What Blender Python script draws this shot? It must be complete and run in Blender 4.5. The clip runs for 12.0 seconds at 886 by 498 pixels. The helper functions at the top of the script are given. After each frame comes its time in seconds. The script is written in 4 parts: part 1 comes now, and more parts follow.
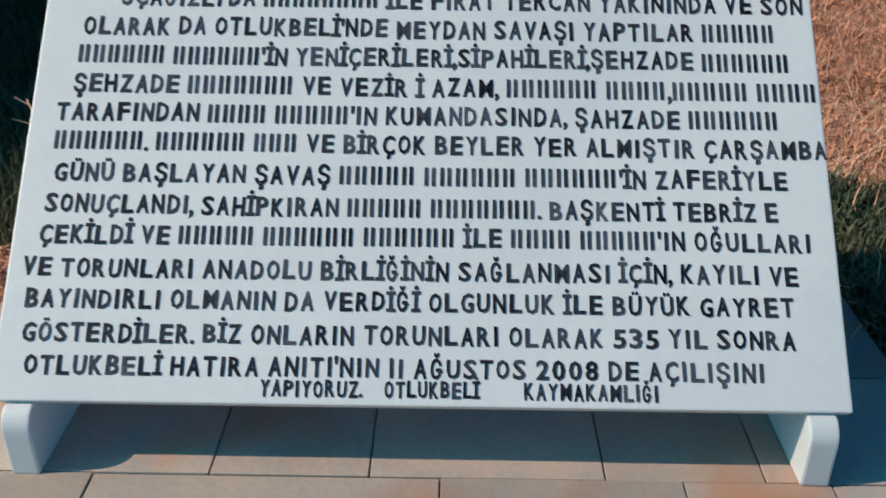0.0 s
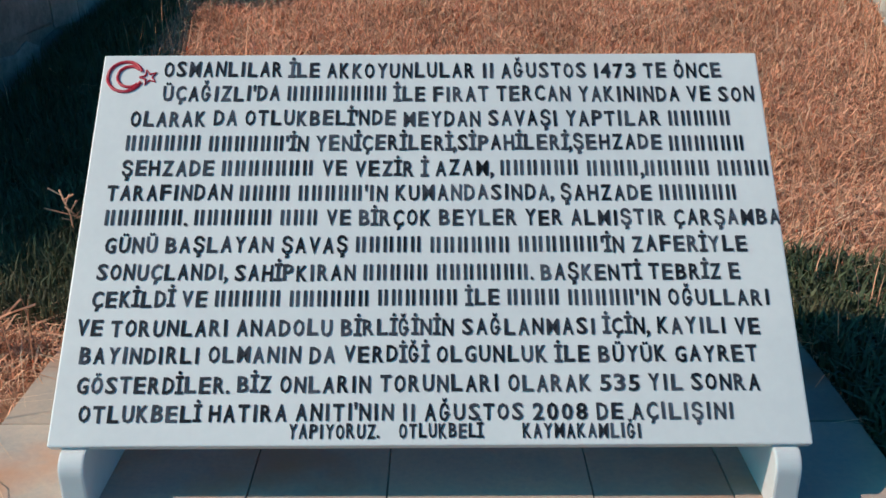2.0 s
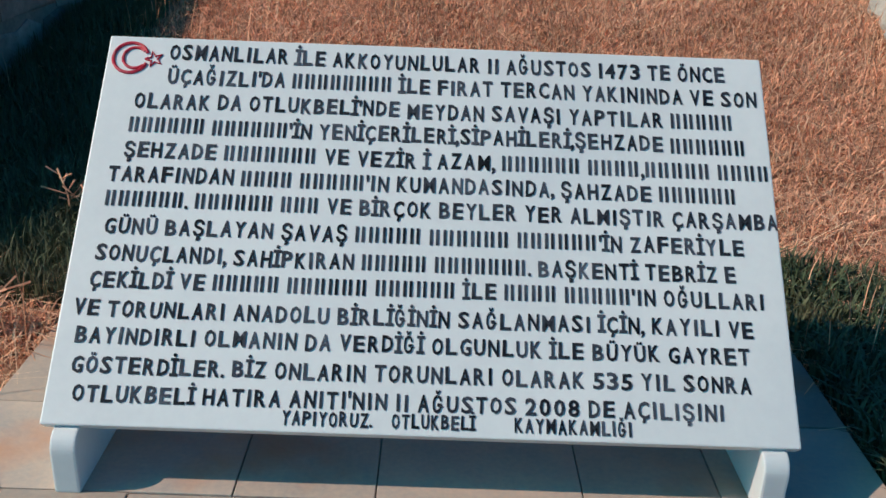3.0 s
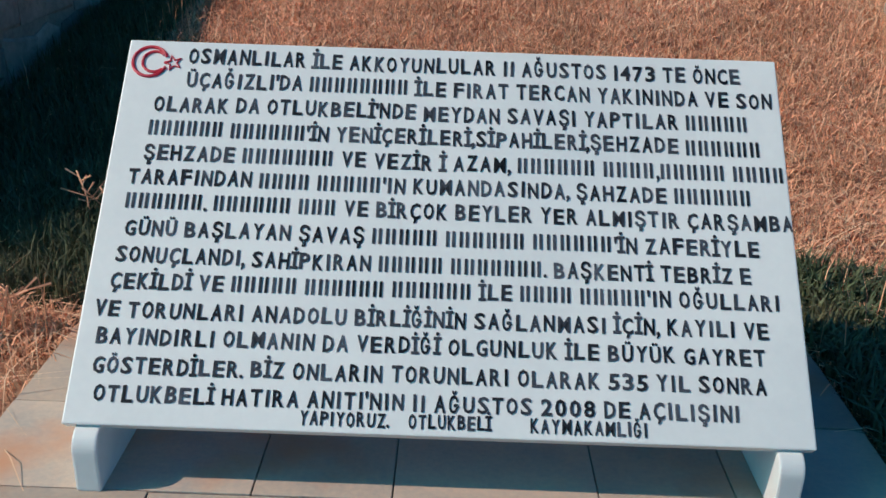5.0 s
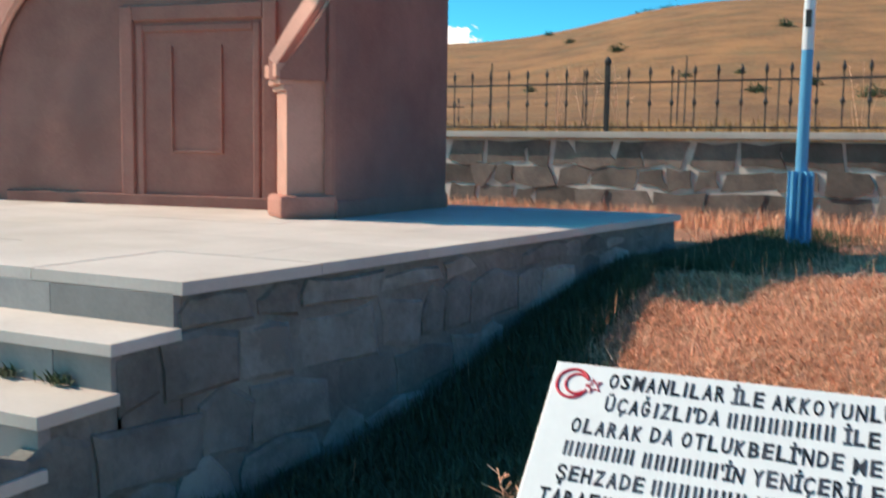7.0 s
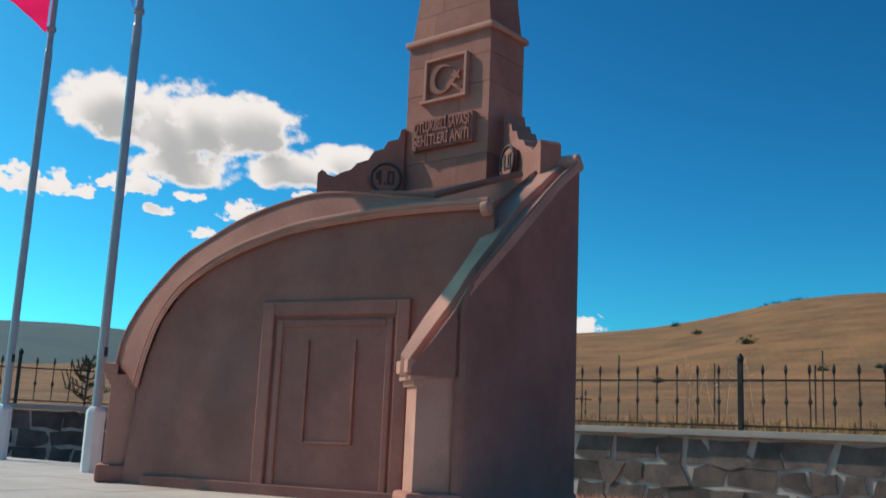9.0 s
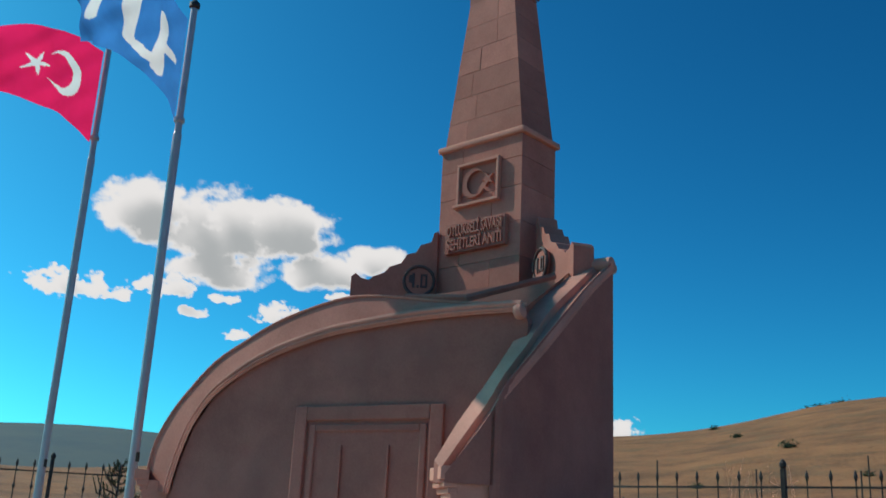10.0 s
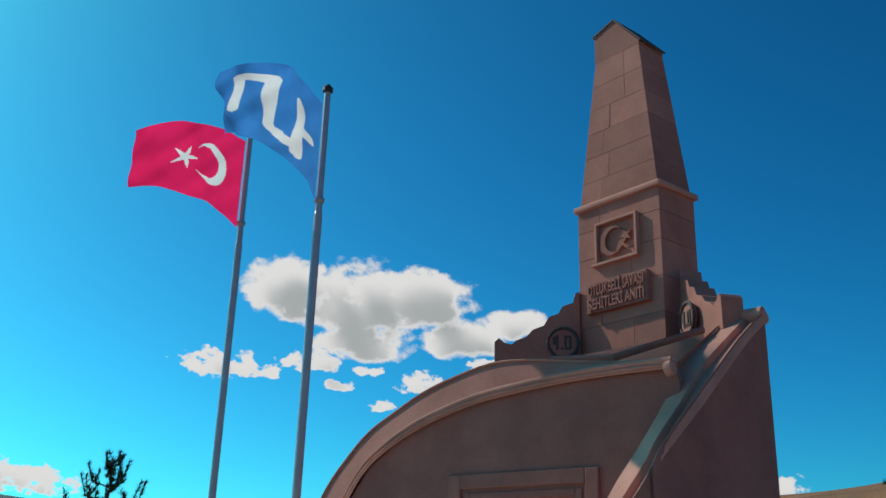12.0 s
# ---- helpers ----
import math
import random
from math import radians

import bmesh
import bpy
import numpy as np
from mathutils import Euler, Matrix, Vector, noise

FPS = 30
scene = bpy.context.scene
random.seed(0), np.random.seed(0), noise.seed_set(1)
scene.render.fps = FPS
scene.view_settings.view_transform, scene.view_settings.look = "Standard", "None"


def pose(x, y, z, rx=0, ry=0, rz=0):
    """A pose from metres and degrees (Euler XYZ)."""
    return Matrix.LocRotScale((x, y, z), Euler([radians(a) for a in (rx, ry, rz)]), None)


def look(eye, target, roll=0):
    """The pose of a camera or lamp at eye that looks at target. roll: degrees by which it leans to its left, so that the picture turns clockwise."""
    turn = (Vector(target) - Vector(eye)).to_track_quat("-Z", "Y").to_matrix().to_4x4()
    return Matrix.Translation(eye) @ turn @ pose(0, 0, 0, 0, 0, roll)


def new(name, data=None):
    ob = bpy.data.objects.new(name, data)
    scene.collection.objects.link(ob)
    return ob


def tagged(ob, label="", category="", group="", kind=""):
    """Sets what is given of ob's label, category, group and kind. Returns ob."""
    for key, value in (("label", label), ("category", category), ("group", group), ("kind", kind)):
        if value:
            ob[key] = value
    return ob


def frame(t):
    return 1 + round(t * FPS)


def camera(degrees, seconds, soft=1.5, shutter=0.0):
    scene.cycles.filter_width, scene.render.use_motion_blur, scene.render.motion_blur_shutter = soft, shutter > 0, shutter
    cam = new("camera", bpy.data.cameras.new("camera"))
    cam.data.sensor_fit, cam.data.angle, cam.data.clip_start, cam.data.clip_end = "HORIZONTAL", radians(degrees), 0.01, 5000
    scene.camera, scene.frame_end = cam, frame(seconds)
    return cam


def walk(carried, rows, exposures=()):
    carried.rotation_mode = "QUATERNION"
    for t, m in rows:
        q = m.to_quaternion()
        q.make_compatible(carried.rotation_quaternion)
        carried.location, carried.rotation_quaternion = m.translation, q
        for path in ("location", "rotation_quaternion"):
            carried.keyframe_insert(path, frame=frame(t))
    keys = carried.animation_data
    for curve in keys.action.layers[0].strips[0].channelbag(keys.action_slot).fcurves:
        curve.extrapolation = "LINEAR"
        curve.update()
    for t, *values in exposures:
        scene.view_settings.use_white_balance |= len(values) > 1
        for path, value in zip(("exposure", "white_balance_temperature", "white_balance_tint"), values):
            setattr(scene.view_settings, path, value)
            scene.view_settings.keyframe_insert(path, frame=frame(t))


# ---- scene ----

# ---- the camera and its way ----
cam = camera(48.83, 12.0, shutter=0.4)
ROWS = [
    (0, pose(0.0581, -1.4666, 1.2367, 62.653, -0.419, 0.838)),
    (0.5, pose(0.0794, -1.5451, 1.2569, 64.231, 0.143, 3.121)),
    (1, pose(0.0987, -1.6109, 1.2661, 65.093, 0.482, 3.389)),
    (1.5, pose(0.0454, -1.6914, 1.2779, 66.265, 0.561, 1.104)),
    (2, pose(0.0286, -1.7373, 1.2857, 68.206, 0.223, -0.111)),
    (2.5, pose(0.0214, -1.7442, 1.2820, 68.603, -1.233, -0.120)),
    (3, pose(0.0103, -1.7481, 1.2826, 67.968, -2.092, 0.237)),
    (5, pose(0.0057, -1.7625, 1.2910, 67.970, -1.752, 1.002)),
    (5.5, pose(0.0193, -1.7453, 1.3383, 69.745, -1.094, 5.973)),
    (6, pose(0.0232, -1.7538, 1.3505, 74.561, -0.826, 14.398)),
    (6.5, pose(0.0189, -1.7439, 1.3535, 79.533, -0.741, 21.123)),
    (7, pose(0.0313, -1.7470, 1.3918, 84.152, -0.894, 25.990)),
    (7.5, pose(0.0216, -1.7543, 1.4296, 88.813, -1.205, 29.395)),
    (9.5, pose(0.0004, -1.7558, 1.4730, 103.748, -2.732, 33.977)),
    (10, pose(-0.0027, -1.7549, 1.4815, 106.506, -2.696, 35.081)),
    (10.5, pose(0.0033, -1.7647, 1.4766, 108.660, -2.543, 36.609)),
    (11, pose(0.0017, -1.7772, 1.4724, 109.669, -2.038, 39.284)),
    (11.5, pose(-0.0065, -1.7847, 1.4747, 110.017, -1.723, 42.266)),
    (12, pose(-0.0155, -1.7882, 1.4756, 109.939, -1.640, 43.839)),
]
walk(cam, ROWS, [(0, -0.60, 7000, 16), (5.0, -0.55, 7000, 16), (6.0, -0.42, 7100, 16), (6.5, -0.2, 7300, 17), (7.0, 0.06, 7500, 18), (7.7, -0.15, 7400, 17), (9.3, -0.72, 6700, 12), (10.5, -0.8, 6550, 10), (12, -0.9, 6500, 9)])

# ---- sky and sun ----
SUN = Vector((-0.752, -0.135, 0.645)).normalized()
world = bpy.data.worlds.new("sky")
scene.world = world
world.use_nodes = True
wn = world.node_tree.nodes
wl = world.node_tree.links
sky = wn.new("ShaderNodeTexSky")
sky.sky_type = "NISHITA"
sky.sun_disc = False
sky.sun_elevation = math.asin(SUN.z)
sky.sun_rotation = math.atan2(SUN.x, SUN.y)
sky.altitude = 1700
sky.air_density, sky.dust_density, sky.ozone_density = 0.9, 4.0, 1.5
# the deep cyan-blue of the clip's sky
tone = wn.new("ShaderNodeMix")
tone.data_type, tone.blend_type = "RGBA", "MULTIPLY"
tone.inputs[0].default_value = 1.0
tone.inputs[7].default_value = (0.15, 1.0, 0.96, 1)
deep = wn.new("ShaderNodeGamma")
deep.inputs["Gamma"].default_value = 1.42
rich = wn.new("ShaderNodeHueSaturation")
rich.inputs["Saturation"].default_value = 1.16
wl.new(sky.outputs[0], deep.inputs["Color"])
wl.new(deep.outputs[0], rich.inputs["Color"])
wl.new(rich.outputs[0], tone.inputs[6])
wl.new(tone.outputs[2], wn["Background"].inputs["Color"])
wn["Background"].inputs["Strength"].default_value = 0.115
sun = new("sun", bpy.data.lights.new("sun", "SUN"))
sun.data.energy, sun.data.angle, sun.data.color = 5.0, radians(0.55), (1.0, 0.87, 0.74)
sun.matrix_world = look((0, 0, 30), Vector((0, 0, 30)) - SUN)

# ---- materials ----


def mat(name, c1, c2, rough=0.8, scale=4.0, fine=60.0, bump=0.3, fine_amount=0.35, metal=0.0, stain=None, per="", coords="Object", spread=0.12, dist=0.01):
    """A surface with two scales of variation, fine relief and, if asked, stains and a change from piece to piece."""
    m = bpy.data.materials.new(name)
    m.use_nodes = True
    nd, ln = m.node_tree.nodes, m.node_tree.links
    b = nd["Principled BSDF"]
    b.inputs["Roughness"].default_value, b.inputs["Metallic"].default_value = rough, metal
    tc = nd.new("ShaderNodeTexCoord")
    big, small = nd.new("ShaderNodeTexNoise"), nd.new("ShaderNodeTexNoise")
    for t, s, d in ((big, scale, 5), (small, fine, 4)):
        t.inputs["Scale"].default_value, t.inputs["Detail"].default_value = s, d
        t.inputs["Roughness"].default_value = 0.62
        ln.new(tc.outputs[coords], t.inputs["Vector"])
    mix = nd.new("ShaderNodeMix")
    mix.data_type = "RGBA"
    mix.inputs[6].default_value, mix.inputs[7].default_value = (*c1, 1), (*c2, 1)
    add = nd.new("ShaderNodeMath")
    add.operation = "MULTIPLY_ADD"
    add.inputs[1].default_value = fine_amount
    ln.new(small.outputs["Fac"], add.inputs[0])
    ln.new(big.outputs["Fac"], add.inputs[2])
    rng = nd.new("ShaderNodeMapRange")
    rng.inputs[1].default_value, rng.inputs[2].default_value = 0.35 + fine_amount / 2, 0.65 + fine_amount / 2
    ln.new(add.outputs[0], rng.inputs[0])
    ln.new(rng.outputs[0], mix.inputs[0])
    out = mix.outputs[2]
    if stain:
        st = nd.new("ShaderNodeTexNoise")
        st.inputs["Scale"].default_value, st.inputs["Detail"].default_value = stain[1], 6
        ln.new(tc.outputs[coords], st.inputs["Vector"])
        sr = nd.new("ShaderNodeMapRange")
        sr.inputs[1].default_value, sr.inputs[2].default_value, sr.inputs[4].default_value = 0.52, 0.7, stain[2]
        ln.new(st.outputs["Fac"], sr.inputs[0])
        sm = nd.new("ShaderNodeMix")
        sm.data_type = "RGBA"
        sm.inputs[7].default_value = (*stain[0], 1)
        ln.new(sr.outputs[0], sm.inputs[0])
        ln.new(out, sm.inputs[6])
        out = sm.outputs[2]
    if per:
        if per == "object":
            src = nd.new("ShaderNodeObjectInfo").outputs["Random"]
        else:
            src = nd.new("ShaderNodeNewGeometry").outputs["Random Per Island"]
        pr = nd.new("ShaderNodeMapRange")
        pr.inputs[3].default_value, pr.inputs[4].default_value = 1 - spread, 1 + spread
        ln.new(src, pr.inputs[0])
        hs = nd.new("ShaderNodeHueSaturation")
        ln.new(pr.outputs[0], hs.inputs["Value"])
        ln.new(out, hs.inputs["Color"])
        out = hs.outputs[0]
    ln.new(out, b.inputs["Base Color"])
    if bump:
        bp = nd.new("ShaderNodeBump")
        bp.inputs["Strength"].default_value, bp.inputs["Distance"].default_value = bump, dist
        ln.new(add.outputs[0], bp.inputs["Height"])
        ln.new(bp.outputs[0], b.inputs["Normal"])
    return m


MARBLE = mat("white_marble", (0.76, 0.74, 0.73), (0.68, 0.67, 0.67), 0.45, 2.0, 40, 0.05, stain=((0.6, 0.63, 0.66), 1.2, 0.5))
INK = mat("black_letter_paint", (0.012, 0.014, 0.02), (0.06, 0.065, 0.08), 0.6, 9, 90, 0.1, per="island", spread=0.6)
INK.node_tree.nodes["Principled BSDF"].inputs["Specular IOR Level"].default_value = 0.1
RED_PAINT = mat("red_letter_paint", (0.62, 0.01, 0.03), (0.5, 0.02, 0.05), 0.5, 20, 90, 0.1)
PAVE = mat("paving_stone", (0.52, 0.385, 0.30), (0.35, 0.30, 0.27), 0.85, 2.2, 70, 0.3, stain=((0.50, 0.24, 0.14), 2.4, 1.0), per="object", spread=0.2)
JOINT = mat("sand_joint", (0.30, 0.26, 0.22), (0.20, 0.17, 0.15), 0.95, 10, 90, 0.4)
SLAB = mat("pale_platform_stone", (0.66, 0.56, 0.50), (0.55, 0.46, 0.41), 0.75, 1.3, 50, 0.15, stain=((0.47, 0.38, 0.31), 0.8, 0.6), per="object", spread=0.06)
RISER = mat("grey_riser_stone", (0.36, 0.32, 0.30), (0.26, 0.24, 0.23), 0.8, 2.5, 50, 0.2, per="object", spread=0.25)
ROUGH = mat("rough_masonry_stone", (0.31, 0.285, 0.255), (0.16, 0.145, 0.13), 0.92, 2.2, 26, 1.0, stain=((0.12, 0.11, 0.10), 1.6, 0.7), per="object", spread=0.3, dist=0.03)
MORTAR = mat("mortar", (0.27, 0.25, 0.22), (0.15, 0.135, 0.12), 0.95, 2.0, 30, 1.0, stain=((0.13, 0.115, 0.105), 1.3, 0.7), dist=0.03)
# the walls' sandstone made lighter, with the obelisk's sunlit front put into it
OBELISK_STONE = mat("obelisk_sandstone", (0.50, 0.205, 0.152), (0.36, 0.135, 0.098), 0.85, 1.6, 55, 0.25, stain=((0.28, 0.12, 0.10), 1.1, 0.6), per="object", spread=0.14)
RED_STONE = mat("red_sandstone", (0.425, 0.172, 0.130), (0.30, 0.115, 0.088), 0.85, 1.6, 55, 0.25, stain=((0.27, 0.135, 0.115), 0.9, 0.6), per="object", spread=0.10)
# paler sandstone: its tone also carries the sun on coping and pillars
SUN_TINTED_STONE = mat("sun_tinted_sandstone", (0.66, 0.31, 0.23), (0.53, 0.24, 0.175), 0.85, 2.0, 55, 0.25, stain=((0.34, 0.19, 0.15), 1.3, 0.6), per="object", spread=0.08)
WALL_STONE = mat("garden_wall_stone", (0.22, 0.17, 0.145), (0.11, 0.09, 0.08), 0.9, 3, 30, 0.6, per="object", spread=0.35, dist=0.02)
WHITE_MORTAR = mat("white_wall_mortar", (0.66, 0.58, 0.52), (0.48, 0.42, 0.37), 0.95, 5, 50, 0.5)
CONCRETE = mat("concrete_cap", (0.48, 0.44, 0.40), (0.38, 0.35, 0.32), 0.9, 2, 40, 0.3)
IRON = mat("black_iron", (0.02, 0.02, 0.022), (0.05, 0.045, 0.04), 0.5, 8, 60, 0.1, metal=0.3)
GREY_METAL = mat("grey_pole_paint", (0.42, 0.44, 0.47), (0.34, 0.36, 0.39), 0.4, 3, 60, 0.05, metal=0.3)
WHITE_METAL = mat("white_pole_paint", (0.78, 0.79, 0.80), (0.68, 0.69, 0.70), 0.4, 3, 60, 0.05)
BLUE_METAL = mat("light_blue_pole_paint", (0.10, 0.42, 0.66), (0.08, 0.35, 0.58), 0.4, 3, 60, 0.05)
SOIL = mat("dry_soil", (0.47, 0.22, 0.135), (0.28, 0.125, 0.075), 0.95, 2.5, 30, 0.5, stain=((0.32, 0.18, 0.10), 1.5, 0.7))
STRAW = mat("dry_grass_blades", (0.88, 0.46, 0.29), (0.66, 0.30, 0.17), 0.8, 1.2, 20, 0, per="island", spread=0.5)
PALE_STRAW = mat("pale_straw_stems", (0.92, 0.62, 0.42), (0.8, 0.48, 0.30), 0.75, 2, 30, 0, per="island", spread=0.25)
GREEN = mat("green_weed_leaves", (0.06, 0.09, 0.04), (0.10, 0.10, 0.05), 0.7, 2, 20, 0, per="island", spread=0.35)
FIELD = mat("straw_hillside", (0.41, 0.185, 0.070), (0.19, 0.087, 0.034), 0.95, 0.12, 2.6, 1.0, fine_amount=0.7, stain=((0.20, 0.125, 0.055), 0.16, 0.7), dist=0.4)
FIELD_STRAW = mat("field_grass_blades", (0.50, 0.26, 0.10), (0.30, 0.17, 0.06), 0.85, 0.8, 10, 0, per="island", spread=0.45)
# haze of the distance put into the hill's base colour
FAR_HILL = mat("haze_tinted_hill", (0.045, 0.09, 0.105), (0.07, 0.11, 0.11), 0.95, 0.01, 0.1, 0.0)
BUSH = mat("dark_bush_leaves", (0.04, 0.07, 0.03), (0.07, 0.09, 0.04), 0.8, 2, 20, 0, per="island", spread=0.3)
BARK = mat("bark", (0.12, 0.09, 0.07), (0.08, 0.06, 0.05), 0.9, 6, 40, 0.4)
RED_CLOTH = mat("red_flag_cloth", (0.90, 0.02, 0.13), (0.84, 0.018, 0.11), 0.7, 3, 300, 0.05)
BLUE_CLOTH = mat("blue_flag_cloth", (0.05, 0.24, 0.62), (0.04, 0.20, 0.54), 0.5, 3, 300, 0.05)
WHITE_CLOTH = mat("white_flag_cloth", (0.8, 0.8, 0.8), (0.72, 0.73, 0.75), 0.7, 3, 300, 0.05)

for cloth_mat in (RED_CLOTH, BLUE_CLOTH, WHITE_CLOTH):
    # thin cloth lets the sun through
    nd, ln = cloth_mat.node_tree.nodes, cloth_mat.node_tree.links
    tr = nd.new("ShaderNodeBsdfTranslucent")
    ln.new(nd["Principled BSDF"].inputs["Base Color"].links[0].from_socket, tr.inputs["Color"])
    ms = nd.new("ShaderNodeMixShader")
    ms.inputs[0].default_value = 0.75
    ln.new(nd["Principled BSDF"].outputs[0], ms.inputs[1])
    ln.new(tr.outputs[0], ms.inputs[2])
    ln.new(ms.outputs[0], nd["Material Output"].inputs["Surface"])

# ---- small builders ----


def mesh(name, bm, material, parent=None, label=""):
    me = bpy.data.meshes.new(name)
    bm.normal_update()
    bm.to_mesh(me)
    bm.free()
    me.materials.append(material)
    ob = new(name, me)
    if parent:
        ob.parent = parent
    if label:
        ob["label"] = label
    return ob


def part(name, bm, material, parent, label=""):
    return mesh(name, bm, material, parent, label)


def thing(name, m=None, label="", category="", group="", kind=""):
    ob = new(name)
    ob.empty_display_size = 0.1
    if m:
        ob.matrix_world = m
    return tagged(ob, label, category, group, kind)


def box(bm, x0, x1, y0, y1, z0, z1, bevel=0.0, m=None):
    made = bmesh.ops.create_cube(bm, size=1, matrix=Matrix.Translation(((x0 + x1) / 2, (y0 + y1) / 2, (z0 + z1) / 2)) @ Matrix.Diagonal((x1 - x0, y1 - y0, z1 - z0, 1)))
    vs = made["verts"]
    if bevel:
        es = list({e for v in vs for e in v.link_edges})
        res = bmesh.ops.bevel(bm, geom=es, offset=bevel, segments=2, affect="EDGES", profile=0.6)
        vs = [v for v in {v for f in res["faces"] for v in f.verts} | set(v for v in vs if v.is_valid)]
    if m:
        bmesh.ops.transform(bm, matrix=m, verts=vs)
    return vs


def boxed(*args, **kw):
    bm = bmesh.new()
    box(bm, *args, **kw)
    return bm


def extruded(outline, depth, m=None, bevel=0.0):
    """A flat outline (x, y) made solid along z by depth, then moved by m."""
    bm = bmesh.new()
    vs = [bm.verts.new((x, y, 0)) for x, y in outline]
    f = bm.faces.new(vs)
    r = bmesh.ops.extrude_face_region(bm, geom=[f])
    bmesh.ops.translate(bm, vec=(0, 0, depth), verts=[v for v in r["geom"] if isinstance(v, bmesh.types.BMVert)])
    bmesh.ops.recalc_face_normals(bm, faces=bm.faces)
    if bevel:
        bmesh.ops.bevel(bm, geom=bm.edges[:], offset=bevel, segments=2, affect="EDGES", profile=0.6)
    if m:
        bmesh.ops.transform(bm, matrix=m, verts=bm.verts)
    return bm


def tube(bm, pts, radius, sides=8, flat=1.0, caps=True):
    """A bar along points; radius a number or one for each point."""
    pts = [Vector(p) for p in pts]
    rings = []
    for i, p in enumerate(pts):
        d = (pts[min(i + 1, len(pts) - 1)] - pts[max(i - 1, 0)]).normalized()
        a = d.cross(Vector((0, 0, 1)) if abs(d.z) < 0.95 else Vector((0, 1, 0))).normalized()
        b = a.cross(d).normalized()
        r = radius[i] if isinstance(radius, (list, tuple)) else radius
        rings.append([bm.verts.new(p + a * math.cos(2 * math.pi * k / sides) * r + b * math.sin(2 * math.pi * k / sides) * r * flat) for k in range(sides)])
    for q, s in zip(rings, rings[1:]):
        for k in range(sides):
            bm.faces.new((q[k], q[(k + 1) % sides], s[(k + 1) % sides], s[k]))
    if caps:
        bm.faces.new(rings[0][::-1])
        bm.faces.new(rings[-1])
    return bm


def lathe(profile, sides=20, m=None):
    bm = bmesh.new()
    rings = [[bm.verts.new((r * math.cos(2 * math.pi * k / sides), r * math.sin(2 * math.pi * k / sides), z)) for k in range(sides)] for r, z in profile]
    for q, s in zip(rings, rings[1:]):
        for k in range(sides):
            bm.faces.new((q[k], q[(k + 1) % sides], s[(k + 1) % sides], s[k]))
    bm.faces.new(rings[0][::-1])
    bm.faces.new(rings[-1])
    if m:
        bmesh.ops.transform(bm, matrix=m, verts=bm.verts)
    return bm


def smooth(a, b, x):
    t = min(1, max(0, (x - a) / (b - a)))
    return t * t * (3 - 2 * t)


def crescent(cx, cy, r, gap=0.25, inner=0.8, turn=0.0, n=28):
    """Outline of a crescent open to +x (turned by turn radians)."""
    d, q = r * gap, r * inner
    x = (d * d + r * r - q * q) / (2 * d)
    a = math.acos(max(-1, min(1, x / r)))
    b = math.acos(max(-1, min(1, (x - d) / q)))
    out = [(r * math.cos(t), r * math.sin(t)) for t in np.linspace(a, 2 * math.pi - a, n)]
    out += [(d + q * math.cos(t), q * math.sin(t)) for t in np.linspace(2 * math.pi - b, b, n)[1:-1]]
    c, s = math.cos(turn), math.sin(turn)
    return [(cx + c * x - s * y, cy + s * x + c * y) for x, y in out]


def star(cx, cy, r, turn=0.0, inner=0.4):
    return [(cx + (r if k % 2 == 0 else r * inner) * math.cos(turn + k * math.pi / 5), cy + (r if k % 2 == 0 else r * inner) * math.sin(turn + k * math.pi / 5)) for k in range(10)]


def letters(text, width, height, depth, m, parent, material, name="text_line", bold=0.0):
    """Raised letters of the built-in font, fitted to a width and a capital height, lying in the plane of m."""
    cu = bpy.data.curves.new(name, "FONT")
    cu.body, cu.size, cu.extrude, cu.resolution_u, cu.offset = text, 1.0, depth / 2, 3, bold
    ob = bpy.data.objects.new(name, cu)
    scene.collection.objects.link(ob)
    bpy.context.view_layer.update()
    me = bpy.data.meshes.new_from_object(ob.evaluated_get(bpy.context.evaluated_depsgraph_get()))
    bpy.data.objects.remove(ob)
    bpy.data.curves.remove(cu)
    co = np.array([v.co[:] for v in me.vertices])
    x0, x1 = co[:, 0].min(), co[:, 0].max()
    sx, sy = width / (x1 - x0), height / 0.70
    me.transform(m @ Matrix.Diagonal((sx, sy, 1, 1)) @ Matrix.Translation((-x0, 0, 0)))
    me.materials.clear()
    me.materials.append(material)
    res = new(name, me)
    res.parent = parent
    return res

# ---- the ground, one sheet out to the horizon ----
EYE = Vector((0.0, -1.75, 1.45))
# garden walls with the fence: unit normals seen from the eye, and distances
WALL_A = (Vector((math.sin(radians(5.5)), math.cos(radians(5.5)), 0)), 12.05)
WALL_B = (Vector((-math.sin(radians(50)), math.cos(radians(50)), 0)), 18.9)
CAP = 1.65


def beyond(x, y):
    p = Vector((x, y, 0)) - Vector((EYE.x, EYE.y, 0))
    return max(p.dot(WALL_A[0]) - WALL_A[1], p.dot(WALL_B[0]) - WALL_B[1])


